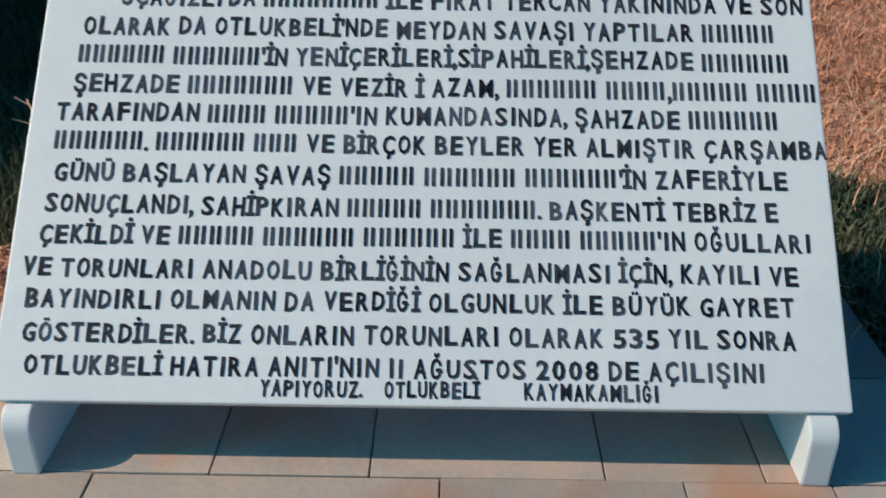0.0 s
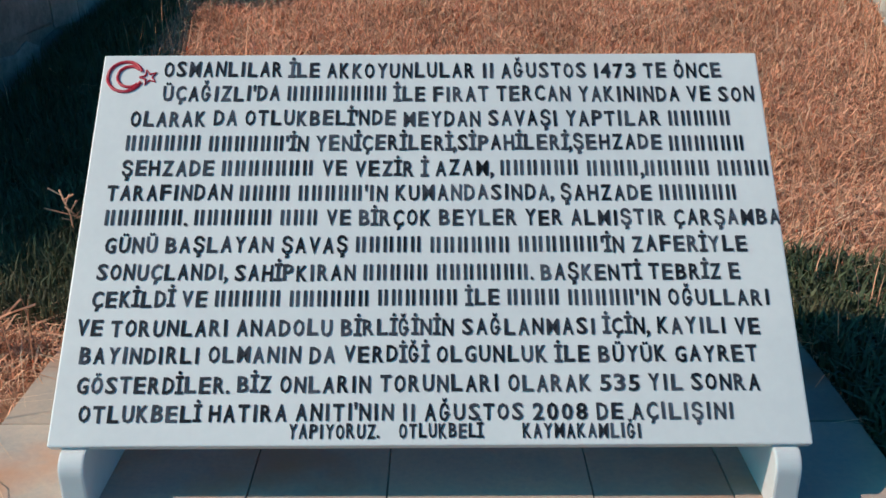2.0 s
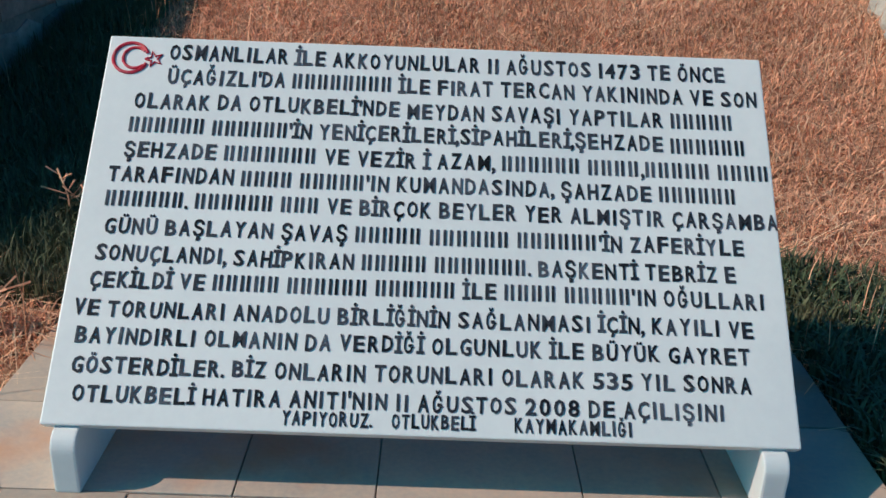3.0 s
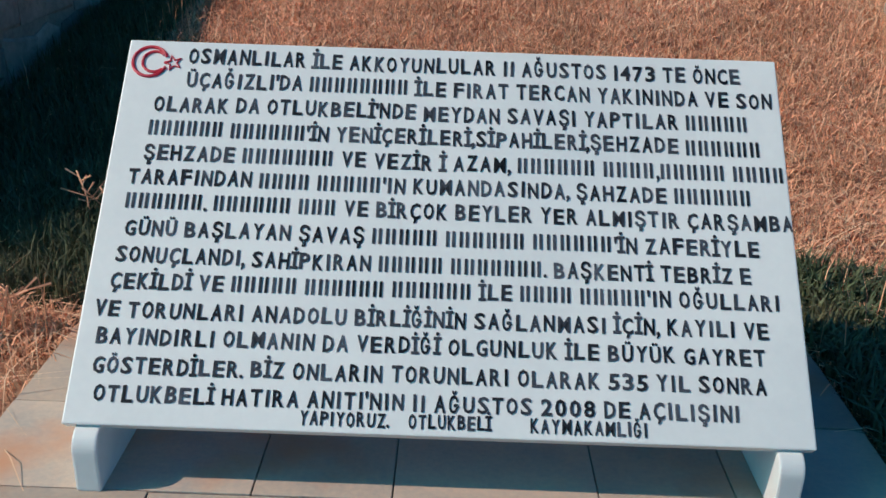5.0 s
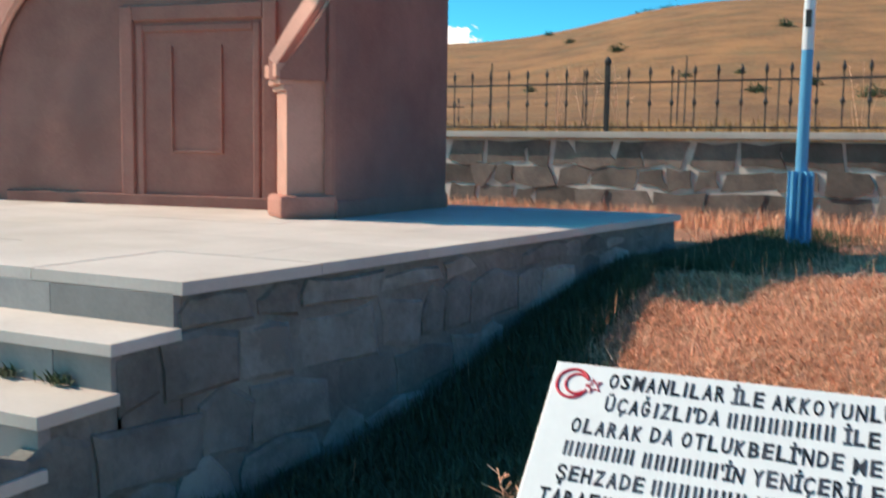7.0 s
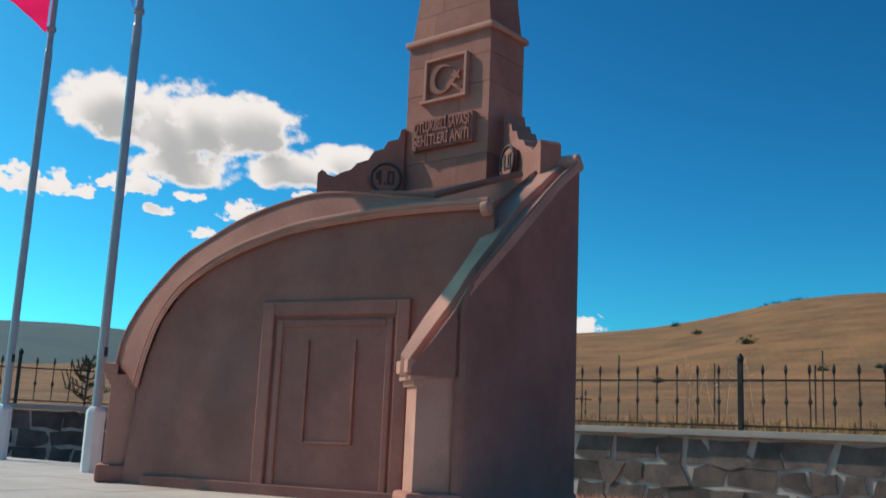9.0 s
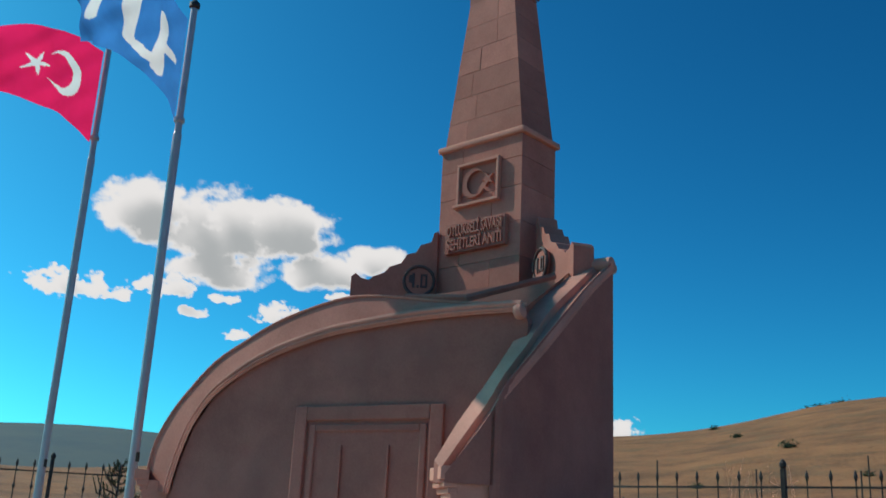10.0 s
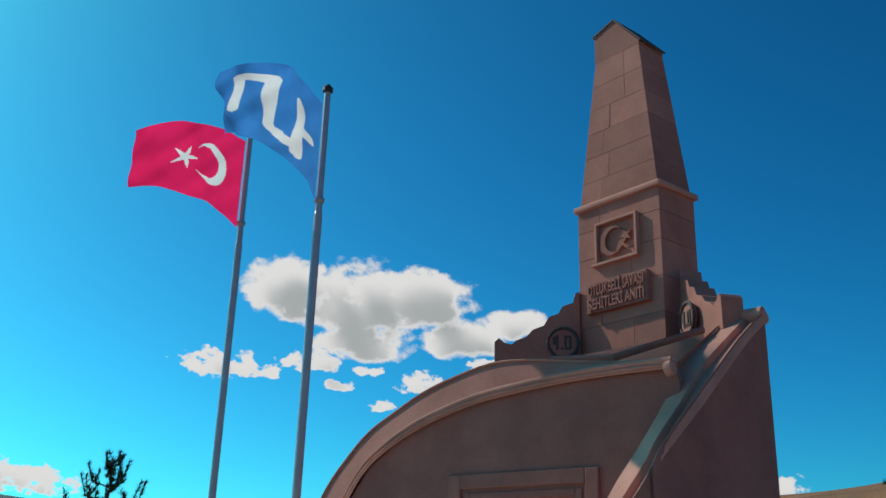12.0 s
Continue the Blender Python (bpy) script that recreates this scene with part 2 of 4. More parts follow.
def height(x, y):
    rise = 0.56 * smooth(1.15, 5.2, y) * (0.55 + 0.45 * smooth(-5, 0.0, x) if y < 3 else 1)
    near = rise - 0.035
    if y > 1.25 or abs(x) > 1.2:
        near += 0.05 * noise.noise((x * 0.7, y * 0.7, 0)) + 0.02 * noise.noise((x * 3, y * 3, 5))
    b = beyond(x, y)
    z = near + (CAP - 0.12 - near) * smooth(0.12, 0.3, b)
    r = math.hypot(x - EYE.x, y - EYE.y)
    if b > 0.3:
        az = math.degrees(math.atan2(-(x - EYE.x), y - EYE.y))
        # the straw hill: its skyline rises towards the right
        el = 0.935 * (5.7 + 2.6 * smooth(27.5, 8, az) - 3.2 * smooth(27, 60, az) - 3.0 * smooth(-15, -70, az))
        if abs(az) > 110:
            el = 0.8
        top = math.tan(radians(el)) * 240
        z += top * smooth(15, 240, r) ** 1.15 + 0.012 * r * noise.noise((x * 0.03, y * 0.03, 2)) * smooth(20, 90, r) * 0.35
        z -= top * 1.2 * smooth(240, 500, r)
    return z


def build_ground():
    bm = bmesh.new()
    radii = [0.0] + list(np.arange(0.4, 20, 0.22)) + list(np.geomspace(20, 1500, 90))
    n = 220
    rows = []
    for r in radii:
        if r == 0:
            rows.append([bm.verts.new((0, 0.5, height(0, 0.5)))])
            continue
        row = []
        for k in range(n):
            a = 2 * math.pi * k / n
            x, y = r * math.cos(a), 0.5 + r * math.sin(a)
            row.append(bm.verts.new((x, y, height(x, y))))
        rows.append(row)
    for k in range(n):
        bm.faces.new((rows[0][0], rows[1][k], rows[1][(k + 1) % n]))
    for q, s in zip(rows[1:], rows[2:]):
        for k in range(n):
            bm.faces.new((q[k], s[k], s[(k + 1) % n], q[(k + 1) % n]))
    for f in bm.faces:
        f.smooth = True
        c = f.calc_center_median()
        f.material_index = 1 if beyond(c.x, c.y) > 0.2 else 0
    ob = mesh("ground", bm, SOIL)
    ob.data.materials.append(FIELD)
    return tagged(ob, "dry straw-coloured ground rising to a bare hill", "ground", kind="structure")


build_ground()


def far_hill():
    bm = bmesh.new()
    n = 70
    low, high, back = [], [], []
    for k in range(n + 1):
        az = 36 + 60 * k / n
        el = 4.75 + 0.25 * math.sin((az - 50) * 0.33) + 0.16 * noise.noise((az * 0.12, 0, 0)) + 0.5 * smooth(66, 80, az)
        d = Vector((-math.sin(radians(az)), math.cos(radians(az)), 0))
        low.append(bm.verts.new(EYE + d * 700 + Vector((0, 0, -12))))
        high.append(bm.verts.new(EYE + d * 1300 + Vector((0, 0, 1300 * math.tan(radians(el))))))
        back.append(bm.verts.new(EYE + d * 1600 + Vector((0, 0, -12))))
    for a, b in ((low, high), (high, back)):
        for k in range(n):
            bm.faces.new((a[k], a[k + 1], b[k + 1], b[k])).smooth = True
    return tagged(mesh("far_hill", bm, FAR_HILL), "long bare hill, tinted blue-green for distance haze", "hill", kind="structure")


far_hill()

# ---- paving under the plaque ----


def build_paving():
    base = tagged(mesh("pavement", boxed(-1.06, 1.05, -6.0, 1.02, -0.2, -0.008), JOINT), "paving of reddish and grey stone slabs", "pavement", kind="structure")
    rows = [1.02, 0.68, 0.33, -0.02, -0.37, -0.72, -1.07, -1.42, -1.77, -2.12]
    cuts = {2: [-1.06, -0.40, -0.095, 0.355, 0.66, 1.05], 3: [-1.06, -0.62, 0.04, 0.5, 0.78, 1.05]}
    for i, (a, b) in enumerate(zip(rows, rows[1:])):
        xs = cuts.get(i, [-1.06] + [-1.06 + 2.11 * (k + random.uniform(-0.22, 0.22)) / 5 for k in range(1, 5)] + [1.05])
        for x0, x1 in zip(xs, xs[1:]):
            part("paving_slab", boxed(x0 + 0.0016, x1 - 0.0016, b + 0.0016, a - 0.0016, -0.03, random.uniform(-0.003, 0.002), bevel=0.002), PAVE, base)
    return base


# ---- the plaque ----
TILT = radians(45.9)
FACE = Matrix.Translation((0, 0, 0.15)) @ Matrix(((1, 0, 0, 0), (0, math.cos(TILT), -math.sin(TILT), 0), (0, math.sin(TILT), math.cos(TILT), 0), (0, 0, 0, 1)))
# words in ~ ~ are names and stand as plain strokes
LINES = [
    ("OSMANLILAR İLE AKKOYUNLULAR 11 AĞUSTOS 1473 TE ÖNCE", -0.652, 0.711, 0.918, 0.909),
    ("ÜÇAĞIZLI'DA ~@@@@@@@@~ İLE FIRAT TERCAN YAKININDA VE SON", -0.648, 0.783, 0.852, 0.843),
    ("OLARAK DA OTLUKBELİ'NDE MEYDAN SAVAŞI YAPTILAR ~@@@@@~", -0.718, 0.720, 0.783, 0.776),
    ("~@@@@@@~ ~@@@@@@~'İN YENİÇERİLERİ,SİPAHİLERİ,ŞEHZADE ~@@@@@@~", -0.721, 0.745, 0.716, 0.709),
    ("ŞEHZADE ~@@@@@@@~ VE VEZİR İ AZAM, ~@@@@@@ @@@@~,~@@@@@ @@@@~", -0.723, 0.795, 0.650, 0.644),
    ("TARAFINDAN ~@@@@ @@@@@~'IN KUMANDASINDA, ŞAHZADE ~@@@@@@~", -0.750, 0.712, 0.586, 0.581),
    ("~@@@@@@~. ~@@@@@@ @@@~ VE BİRÇOK BEYLER YER ALMIŞTIR ÇARŞAMBA", -0.746, 0.803, 0.523, 0.518),
    ("GÜNÜ BAŞLAYAN ŞAVAŞ ~@@@@@ @@@@@@ @@@@@@~'İN ZAFERİYLE", -0.738, 0.719, 0.455, 0.452),
    ("SONUÇLANDI, SAHİPKIRAN ~@@@@@ @@@@@@@~. BAŞKENTİ TEBRİZ E", -0.748, 0.695, 0.388, 0.386),
    ("ÇEKİLDİ VE ~@@@@@ @@@@@@ @@@@@@~ İLE ~@@@@ @@@@@~'IN OĞULLARI", -0.750, 0.753, 0.327, 0.326),
    ("VE TORUNLARI ANADOLU BİRLİĞİNİN SAĞLANMASI İÇİN, KAYILI VE", -0.774, 0.723, 0.259, 0.259),
    ("BAYINDIRLI OLMANIN DA VERDİĞİ OLGUNLUK İLE BÜYÜK GAYRET", -0.760, 0.710, 0.197, 0.198),
    ("GÖSTERDİLER. BİZ ONLARIN TORUNLARI OLARAK 535 YIL SONRA", -0.757, 0.707, 0.131, 0.133),
    ("OTLUKBELİ HATIRA ANITI'NIN 11 AĞUSTOS 2008 DE AÇILIŞINI", -0.745, 0.644, 0.069, 0.072),
    ("YAPIYORUZ.", -0.299, -0.106, 0.031, 0.031),
    ("OTLUKBELİ", -0.067, 0.111, 0.032, 0.032),
    ("KAYMAKAMLIĞI", 0.192, 0.445, 0.030, 0.030),
]


GLYPHS = {}


def glyph(c):
    """Corners and faces of one letter of the built-in font, its left edge at 0."""
    if c not in GLYPHS:
        cu = bpy.data.curves.new("glyph", "FONT")
        cu.body, cu.size, cu.extrude, cu.resolution_u, cu.offset = c, 1.0, 0.0009, 2, 0.02
        ob = bpy.data.objects.new("glyph", cu)
        scene.collection.objects.link(ob)
        bpy.context.view_layer.update()
        me = bpy.data.meshes.new_from_object(ob.evaluated_get(bpy.context.evaluated_depsgraph_get()))
        bpy.data.objects.remove(ob)
        bpy.data.curves.remove(cu)
        co = np.array([v.co[:] for v in me.vertices])
        co[:, 0] -= co[:, 0].min()
        GLYPHS[c] = co, [tuple(p.vertices) for p in me.polygons], co[:, 0].max()
        bpy.data.meshes.remove(me)
    return GLYPHS[c]


def cell(c):
    return 0.26 if c in "'.," else 0.55 if c in "Iİ1" else 1.15 if c == "M" else 1.0


def text_row(text, x0, x1, y0, y1, cap, parent):
    """One engraved line: narrow letters cut by hand, each in its own cell, names as two plain strokes a letter."""
    units = []
    for i, seg in enumerate(text.split("~")):
        for k, w in enumerate(seg.split(" ")):
            if k:
                units.append((" ", 0.42, False))
            if w:
                units.append((w, sum(cell(c) for c in w), i % 2 == 1))
    s = (x1 - x0) / sum(u[1] for u in units)
    x = x0
    for w, wide, name in units:
        y = y0 + (y1 - y0) * (x - x0) / (x1 - x0) - cap / 2 + random.uniform(-0.0012, 0.0012)
        if name:
            bm = bmesh.new()
            for k in range(len(w)):
                for a in (0.10, 0.55):
                    box(bm, x + (k + a) * s, x + (k + a + 0.20) * s, y, y + cap, 0.0004, 0.0022, m=FACE)
            part("text_line", bm, INK, parent)
        elif w != " ":
            verts, faces, at = [], [], x
            for c in w:
                co, fs, gw = glyph(c)
                target = cell(c) * s * 0.76
                sx = target / gw if c not in "Iİ1'.," else cap / 0.70 * 0.85
                off = at + (cell(c) * s - gw * sx) / 2
                lean, dy = random.uniform(-0.03, 0.03), random.uniform(-0.0012, 0.0012)
                sy = cap / 0.70 * random.uniform(0.97, 1.03)
                base = len(verts)
                verts += [FACE @ Vector((off + px * sx + lean * py * sy, y + dy + py * sy, 0.0012 + pz)) for px, py, pz in co]
                faces += [tuple(v + base for v in f) for f in fs]
                at += cell(c) * s
            me = bpy.data.meshes.new("text_line")
            me.from_pydata(verts, [], faces)
            me.materials.append(INK)
            new("text_line", me).parent = parent
        x += wide * s


def build_plaque():
    th = thing("memorial_plaque", label="tilted white marble slab with black engraved Turkish text", category="plaque")
    slab = boxed(-0.8, 0.8, 0, 0.961, -0.032, 0, bevel=0.004, m=FACE)
    part("slab", slab, MARBLE, th)
    # side slabs that carry it: rounded nose in front, leaning up behind
    for sx in (-1, 1):
        nose = [(0.045 * math.cos(t) + 0.012, 0.045 * math.sin(t) + 0.098) for t in np.linspace(math.pi, 0.62 * math.pi, 6)]
        prof = [(-0.030, 0.0)] + nose + [(0.03, 0.142), (0.66, 0.792), (0.70, 0.76), (0.70, 0.0)]
        m = Matrix(((0, 0, 1, sx * 0.745 - 0.0275), (1, 0, 0, 0), (0, 1, 0, 0), (0, 0, 0, 1)))
        part("support", extruded(prof, 0.055, m, bevel=0.006), MARBLE, th)
    for t, x0, x1, y0, y1 in LINES:
        cap = 0.041 - 0.006 * (0.92 - y0) / 0.9 if y0 > 0.05 else 0.030
        text_row(t, x0, x1, y0, y1, cap, th)
    def ring(cx, cy, r, a0, a1, w):
        bm = bmesh.new()
        tube(bm, [FACE @ Vector((cx + r * math.cos(t), cy + r * math.sin(t), 0.001)) for t in np.linspace(a0, a1, 40)], w, 6)
        return bm

    # the outlines of a crescent and a star, cut in and painted red
    part("crescent", ring(-0.742, 0.899, 0.042, 0.35, 2 * math.pi - 0.35, 0.0042), RED_PAINT, th, "red painted crescent outline")
    part("crescent", ring(-0.731, 0.899, 0.029, 0.75, 2 * math.pi - 0.75, 0.0038), RED_PAINT, th, "red painted crescent outline")
    bm = bmesh.new()
    pts = [FACE @ Vector((x, y, 0.001)) for x, y in star(-0.685, 0.897, 0.022, math.pi)]
    tube(bm, pts + pts[:1], 0.0026, 6)
    part("star", bm, RED_PAINT, th, "red painted star outline")
    return th


# ---- platform with steps ----
DECK = 0.90
SIDE = [(-2.36, 0.98), (-1.80, 5.3)]      # right edge of the deck


def side_x(y):
    (a, b), (c, d) = SIDE
    return a + (c - a) * (y - b) / (d - b)


def build_platform():
    th = thing("platform", label="raised platform of pale slabs on rough stone masonry", category="platform", kind="structure")
    core = [(side_x(0.98) - 0.014, 1.02), (side_x(6.1) - 0.014, 6.08), (-12.4, 6.58), (-12.4, 1.02)]
    part("core", extruded(core, DECK + 0.25, Matrix.Translation((0, 0, -0.3))), MORTAR, th)
    # deck slabs
    ys = [0.98, 1.75, 2.55, 3.35, 4.15, 4.95, 5.55, 6.12]
    for i, (a, b) in enumerate(zip(ys, ys[1:])):
        xs = [-12.4 + 0.93 * k + (0.4 if i % 2 else 0) for k in range(0, 11)]
        xs = [-12.4] + [x for x in xs if -12.1 < x < side_x(a) - 0.4]
        ends = xs[1:] + [None]
        for x0, x1 in zip(xs, ends):
            r0, r1 = (x1, x1) if x1 is not None else (side_x(a) + 0.025, side_x(b) + 0.025)
            ol = [(x0 + 0.002, a + 0.002), (r0 - 0.002, a + 0.002), (r1 - 0.002, b - 0.002), (x0 + 0.002, b - 0.002)]
            part("deck_slab", extruded(ol, 0.05, Matrix.Translation((0, 0, DECK - 0.05 + random.uniform(-0.001, 0.001)))), SLAB, th)
    # steps down towards the front
    for k in range(5):
        top = DECK - 0.172 * (k + 1)
        y1 = 0.98 - 0.31 * k
        y0 = y1 - 0.31
        right = side_x(0.98) + 0.012
        xs = [-8.6] + [-8.6 + 1.25 * j + (0.5 if k % 2 else 0) for j in range(1, 5)] + [right]
        for x0, x1 in zip(xs, xs[1:]):
            part("tread", boxed(x0 + 0.002, x1 - 0.002, y0 - 0.025, y1 + 0.012, top - 0.045, top, bevel=0.004), SLAB, th)
        xs = [-8.6] + [-8.6 + 0.8 * j + (0.35 if k % 2 else 0) for j in range(1, 8)] + [right - 0.03]
        for x0, x1 in zip(xs, xs[1:]):
            part("riser", boxed(x0 + 0.002, x1 - 0.002, y1 + 0.002, y1 + 0.05, top, top + 0.172 - 0.046), RISER, th)
        part("step_core", boxed(-8.6, right - 0.035, y0 + 0.03, y1 + 0.05, -0.3, top - 0.046), MORTAR, th)
    # rough stones of the side wall
    rnd = random.Random(4)
    z = -0.2
    while z < DECK - 0.06:
        h = min(rnd.uniform(0.16, 0.32), DECK - 0.052 - z)
        if h < 0.05:
            break
        y = 1.0 - 0.31 * max(0, min(4, int((DECK - 0.05 - z - h * 0.5) / 0.172)))
        while y < 6.0:
            w = rnd.uniform(0.2, 0.6)
            bm = bmesh.new()
            ins = 0.012
            prof = [(y + ins, z + ins), (y + w - ins, z + ins + rnd.uniform(-0.05, 0.05)), (y + w - ins + rnd.uniform(-0.05, 0.05), z + h - ins + rnd.uniform(-0.06, 0.0)), (y + w * 0.5, min(DECK - 0.055, z + h + rnd.uniform(-0.05, 0.04))), (y + ins + rnd.uniform(-0.05, 0.05), z + h - ins + rnd.uniform(-0.06, 0.0)), (y + ins * 0.5, z + h * 0.5)]
            out = rnd.uniform(-0.016, 0.004)
            backv = [bm.verts.new((side_x(max(a, 0.98)) - 0.09, a, b)) for a, b in prof]
            front = [bm.verts.new((side_x(max(a, 0.98)) - 0.008 + out, a, b)) for a, b in prof]
            cy, cz = y + w / 2, z + h / 2
            mid = [bm.verts.new((side_x(max(a, 0.98)) + 0.004 + out + rnd.uniform(-0.006, 0.006), cy + (a - cy) * 0.82, cz + (b - cz) * 0.8)) for a, b in prof]
            n = len(prof)
            for j in range(n):
                bm.faces.new((backv[j], backv[(j + 1) % n], front[(j + 1) % n], front[j]))
                bm.faces.new((front[j], front[(j + 1) % n], mid[(j + 1) % n], mid[j]))
            bm.faces.new(mid)
            part("masonry_stone", bm, ROUGH, th)
            y += w
        z += h
    return th


# ---- the monument ----
# front edge turned a little, sides straight back
FRONT = radians(-3.7)
MON = Matrix(((math.cos(FRONT), 0, 0, -3.6), (math.sin(FRONT), 1, 0, 3.86), (0, 0, 1, 0), (0, 0, 0, 1)))
# the rim of the hood, in the plane of the niche wall
RIM = [(-0.27, 1.80), (-0.24, 2.06), (-0.19, 2.24), (-0.06, 2.46), (0.11, 2.66), (0.40, 2.93), (0.71, 3.10), (1.0, 3.24), (1.3, 3.34), (1.78, 3.44), (2.2, 3.42), (2.6, 3.36), (3.0, 3.31), (3.46, 3.27)]
# outer and inner edge of the hood over the right-hand wall
OUTER = [(-3.87, 3.74, 1.90), (-3.75, 3.86, 2.13), (-3.66, 3.97, 2.34), (-3.60, 4.07, 2.55), (-3.58, 4.42, 2.86), (-3.58, 4.80, 3.17), (-3.58, 5.28, 3.56), (-3.58, 5.72, 3.86)]
INNER = [(-4.00, 3.79, 1.99), (-3.95, 4.00, 2.29), (-3.90, 4.21, 2.545), (-3.88, 4.36, 2.72), (-3.87, 4.61, 3.00), (-3.90, 4.91, 3.345), (-3.92, 5.41, 3.63), (-3.95, 5.76, 3.87)]
# the niche wall stands upright and runs back a little to the right: its foot, its direction
W0 = Vector((-7.223, 4.124, 0))
W1 = Vector((-3.850, 4.576, 0))
WD = (W1 - W0).normalized()
WN = Vector((WD.y, -WD.x, 0))
NICHE = Matrix(((WD.x, 0, WN.x, W0.x), (WD.y, 0, WN.y, W0.y), (0, 1, 0, 0), (0, 0, 0, 1)))
ARCH = [(0.10, 1.74), (0.17, 2.02), (0.29, 2.33), (0.50, 2.60), (0.80, 2.80), (1.09, 2.93), (1.38, 3.02), (1.67, 3.09), (1.95, 3.13), (2.49, 3.18), (3.00, 3.20), (3.46, 3.20)]
DOOR = (1.41, 2.82, 0.93, 2.49)


def build_monument():
    th = thing("monument", None, "red sandstone war memorial with a curved hood over a niche", "monument")

    def strip(bm, pairs, n=1):
        prev = None
        for a, b in pairs:
            a, b = Vector(a), Vector(b)
            cur = [bm.verts.new(a.lerp(b, k / n)) for k in range(n + 1)]
            if prev:
                for k in range(n):
                    bm.faces.new((prev[k], prev[k + 1], cur[k + 1], cur[k])).smooth = True
            prev = cur

    def on_side(u, v, z):
        return MON @ Vector((u, v, z))

    def fine(pts, n=4):
        """The same line with rounded turns."""
        pts = [Vector(p) for p in pts]
        out = []
        for i in range(len(pts) - 1):
            p0, p1, p2, p3 = pts[max(0, i - 1)], pts[i], pts[i + 1], pts[min(len(pts) - 1, i + 2)]
            for k in range(n):
                t = k / n
                out.append(0.5 * (2 * p1 + (p2 - p0) * t + (2 * p0 - 5 * p1 + 4 * p2 - p3) * t * t + (3 * p1 - p0 - 3 * p2 + p3) * t ** 3))
        return out + [pts[-1]]

    arch = fine([NICHE @ Vector((x, z, 0.02)) for x, z in ARCH])
    rim = fine([NICHE @ Vector((x, z, -0.07)) for x, z in RIM])
    pick = [rim[round(k * (len(rim) - 1) / (len(arch) - 1))] for k in range(len(arch))]
    bm = bmesh.new()
    strip(bm, list(zip(arch, pick)), 5)
    part("hood", bm, OBELISK_STONE, th, "curved hood of sandstone")
    # the vault behind it
    ol = [(-0.26, DECK)] + [(x + 0.012, z - 0.012) for x, z in RIM[:-2]] + [(3.0, DECK)]
    part("vault", extruded(ol, -1.5, NICHE @ Matrix.Translation((0, 0, -0.076))), RED_STONE, th)
    # coping of the right-hand wall: a broad flat, a groove and an outer fillet
    o, i = fine(OUTER), fine(INNER)
    section = [(0, -0.13), (0, 0), (0.60, 0), (0.63, -0.055), (0.85, -0.055), (0.88, -0.02), (1.0, -0.02), (1.03, -0.06), (1.0, -0.10), (0.94, -0.13)]
    bm = bmesh.new()
    prev = None
    for k, (p, q) in enumerate(zip(o, i)):
        d = (o[min(len(o) - 1, k + 1)] - o[max(0, k - 1)]).normalized()
        up = Vector((0, -math.hypot(d.x, d.y), max(0.3, d.z))).normalized()
        cur = [bm.verts.new(q.lerp(p, f) + up * h) for f, h in section]
        if prev:
            for j in range(len(section) - 1):
                bm.faces.new((prev[j], prev[j + 1], cur[j + 1], cur[j]))
        prev = cur
    part("coping", bm, SUN_TINTED_STONE, th, "sloping grooved coping of sandstone, tinted paler as sunlit")
    back = [on_side(-0.35, 1.90, 3.88)]
    # gap between the end of the niche moulding and the right-hand hood
    bm = bmesh.new()
    strip(bm, [(arch[-1], i[18]), (arch[-1].lerp(Vector(back[-1]), 0.5), i[24]), (back[-1], i[-1])], 3)
    part("hood", bm, OBELISK_STONE, th, "curved hood of sandstone")
    # niche wall, upright, closed above by the arch
    ol = [(0, DECK)] + [(x, z) for x, z in ARCH] + [(3.50, 3.1), (3.50, DECK)]
    part("niche_wall", extruded(ol, -0.12, NICHE), RED_STONE, th)
    # side walls following the hood
    bm = bmesh.new()
    strip(bm, [(p, (p.x, p.y, DECK)) for p in o if p.y > 3.95], 1)
    strip(bm, [((p.x, p.y, DECK), p) for p in i if p.y > 4.1], 1)
    # above the pillar
    strip(bm, [(p, (p.x, p.y, 1.84)) for p in o if p.y < 4.0], 1)
    strip(bm, [((p.x, p.y, 1.84), p) for p in i if p.y < 4.15], 1)
    strip(bm, [(o[0], (o[0].x, o[0].y, 1.84)), (i[0], (i[0].x, i[0].y, 1.84))], 1)
    strip(bm, [((-3.60, 5.74, DECK), (-3.60, 5.74, 3.86)), ((-3.98, 5.74, DECK), (-3.98, 5.74, 3.86))], 1)
    for f in bm.faces:
        f.smooth = False
    part("side_wall", bm, RED_STONE, th)
    # plinths
    part("plinth", extruded([(-3.575, 4.0), (-3.575, 5.76), (-3.75, 5.76), (-3.75, 4.0)], 0.12, Matrix.Translation((0, 0, DECK)), bevel=0.012), RED_STONE, th)
    part("plinth", boxed(0.25, 3.35, DECK, DECK + 0.09, -0.05, 0.04, bevel=0.01, m=NICHE), RED_STONE, th)
    # back body
    ol = [(-3.63, 5.72), (-4.6, 7.2), (-5.9, 7.2), (-5.9, 5.8)]
    part("back_body", extruded(ol, 3.68, Matrix.Translation((0, 0, 0.1))), RED_STONE, th)
    # double roll along the rim of the hood
    for dn, r in ((-0.008, 0.010), (-0.04, 0.007)):
        part("coping_roll", tube(bmesh.new(), [p + WN * (0.012 + dn * 0.3) + Vector((0, 0, dn)) for p in rim], r, 8), SUN_TINTED_STONE, th)
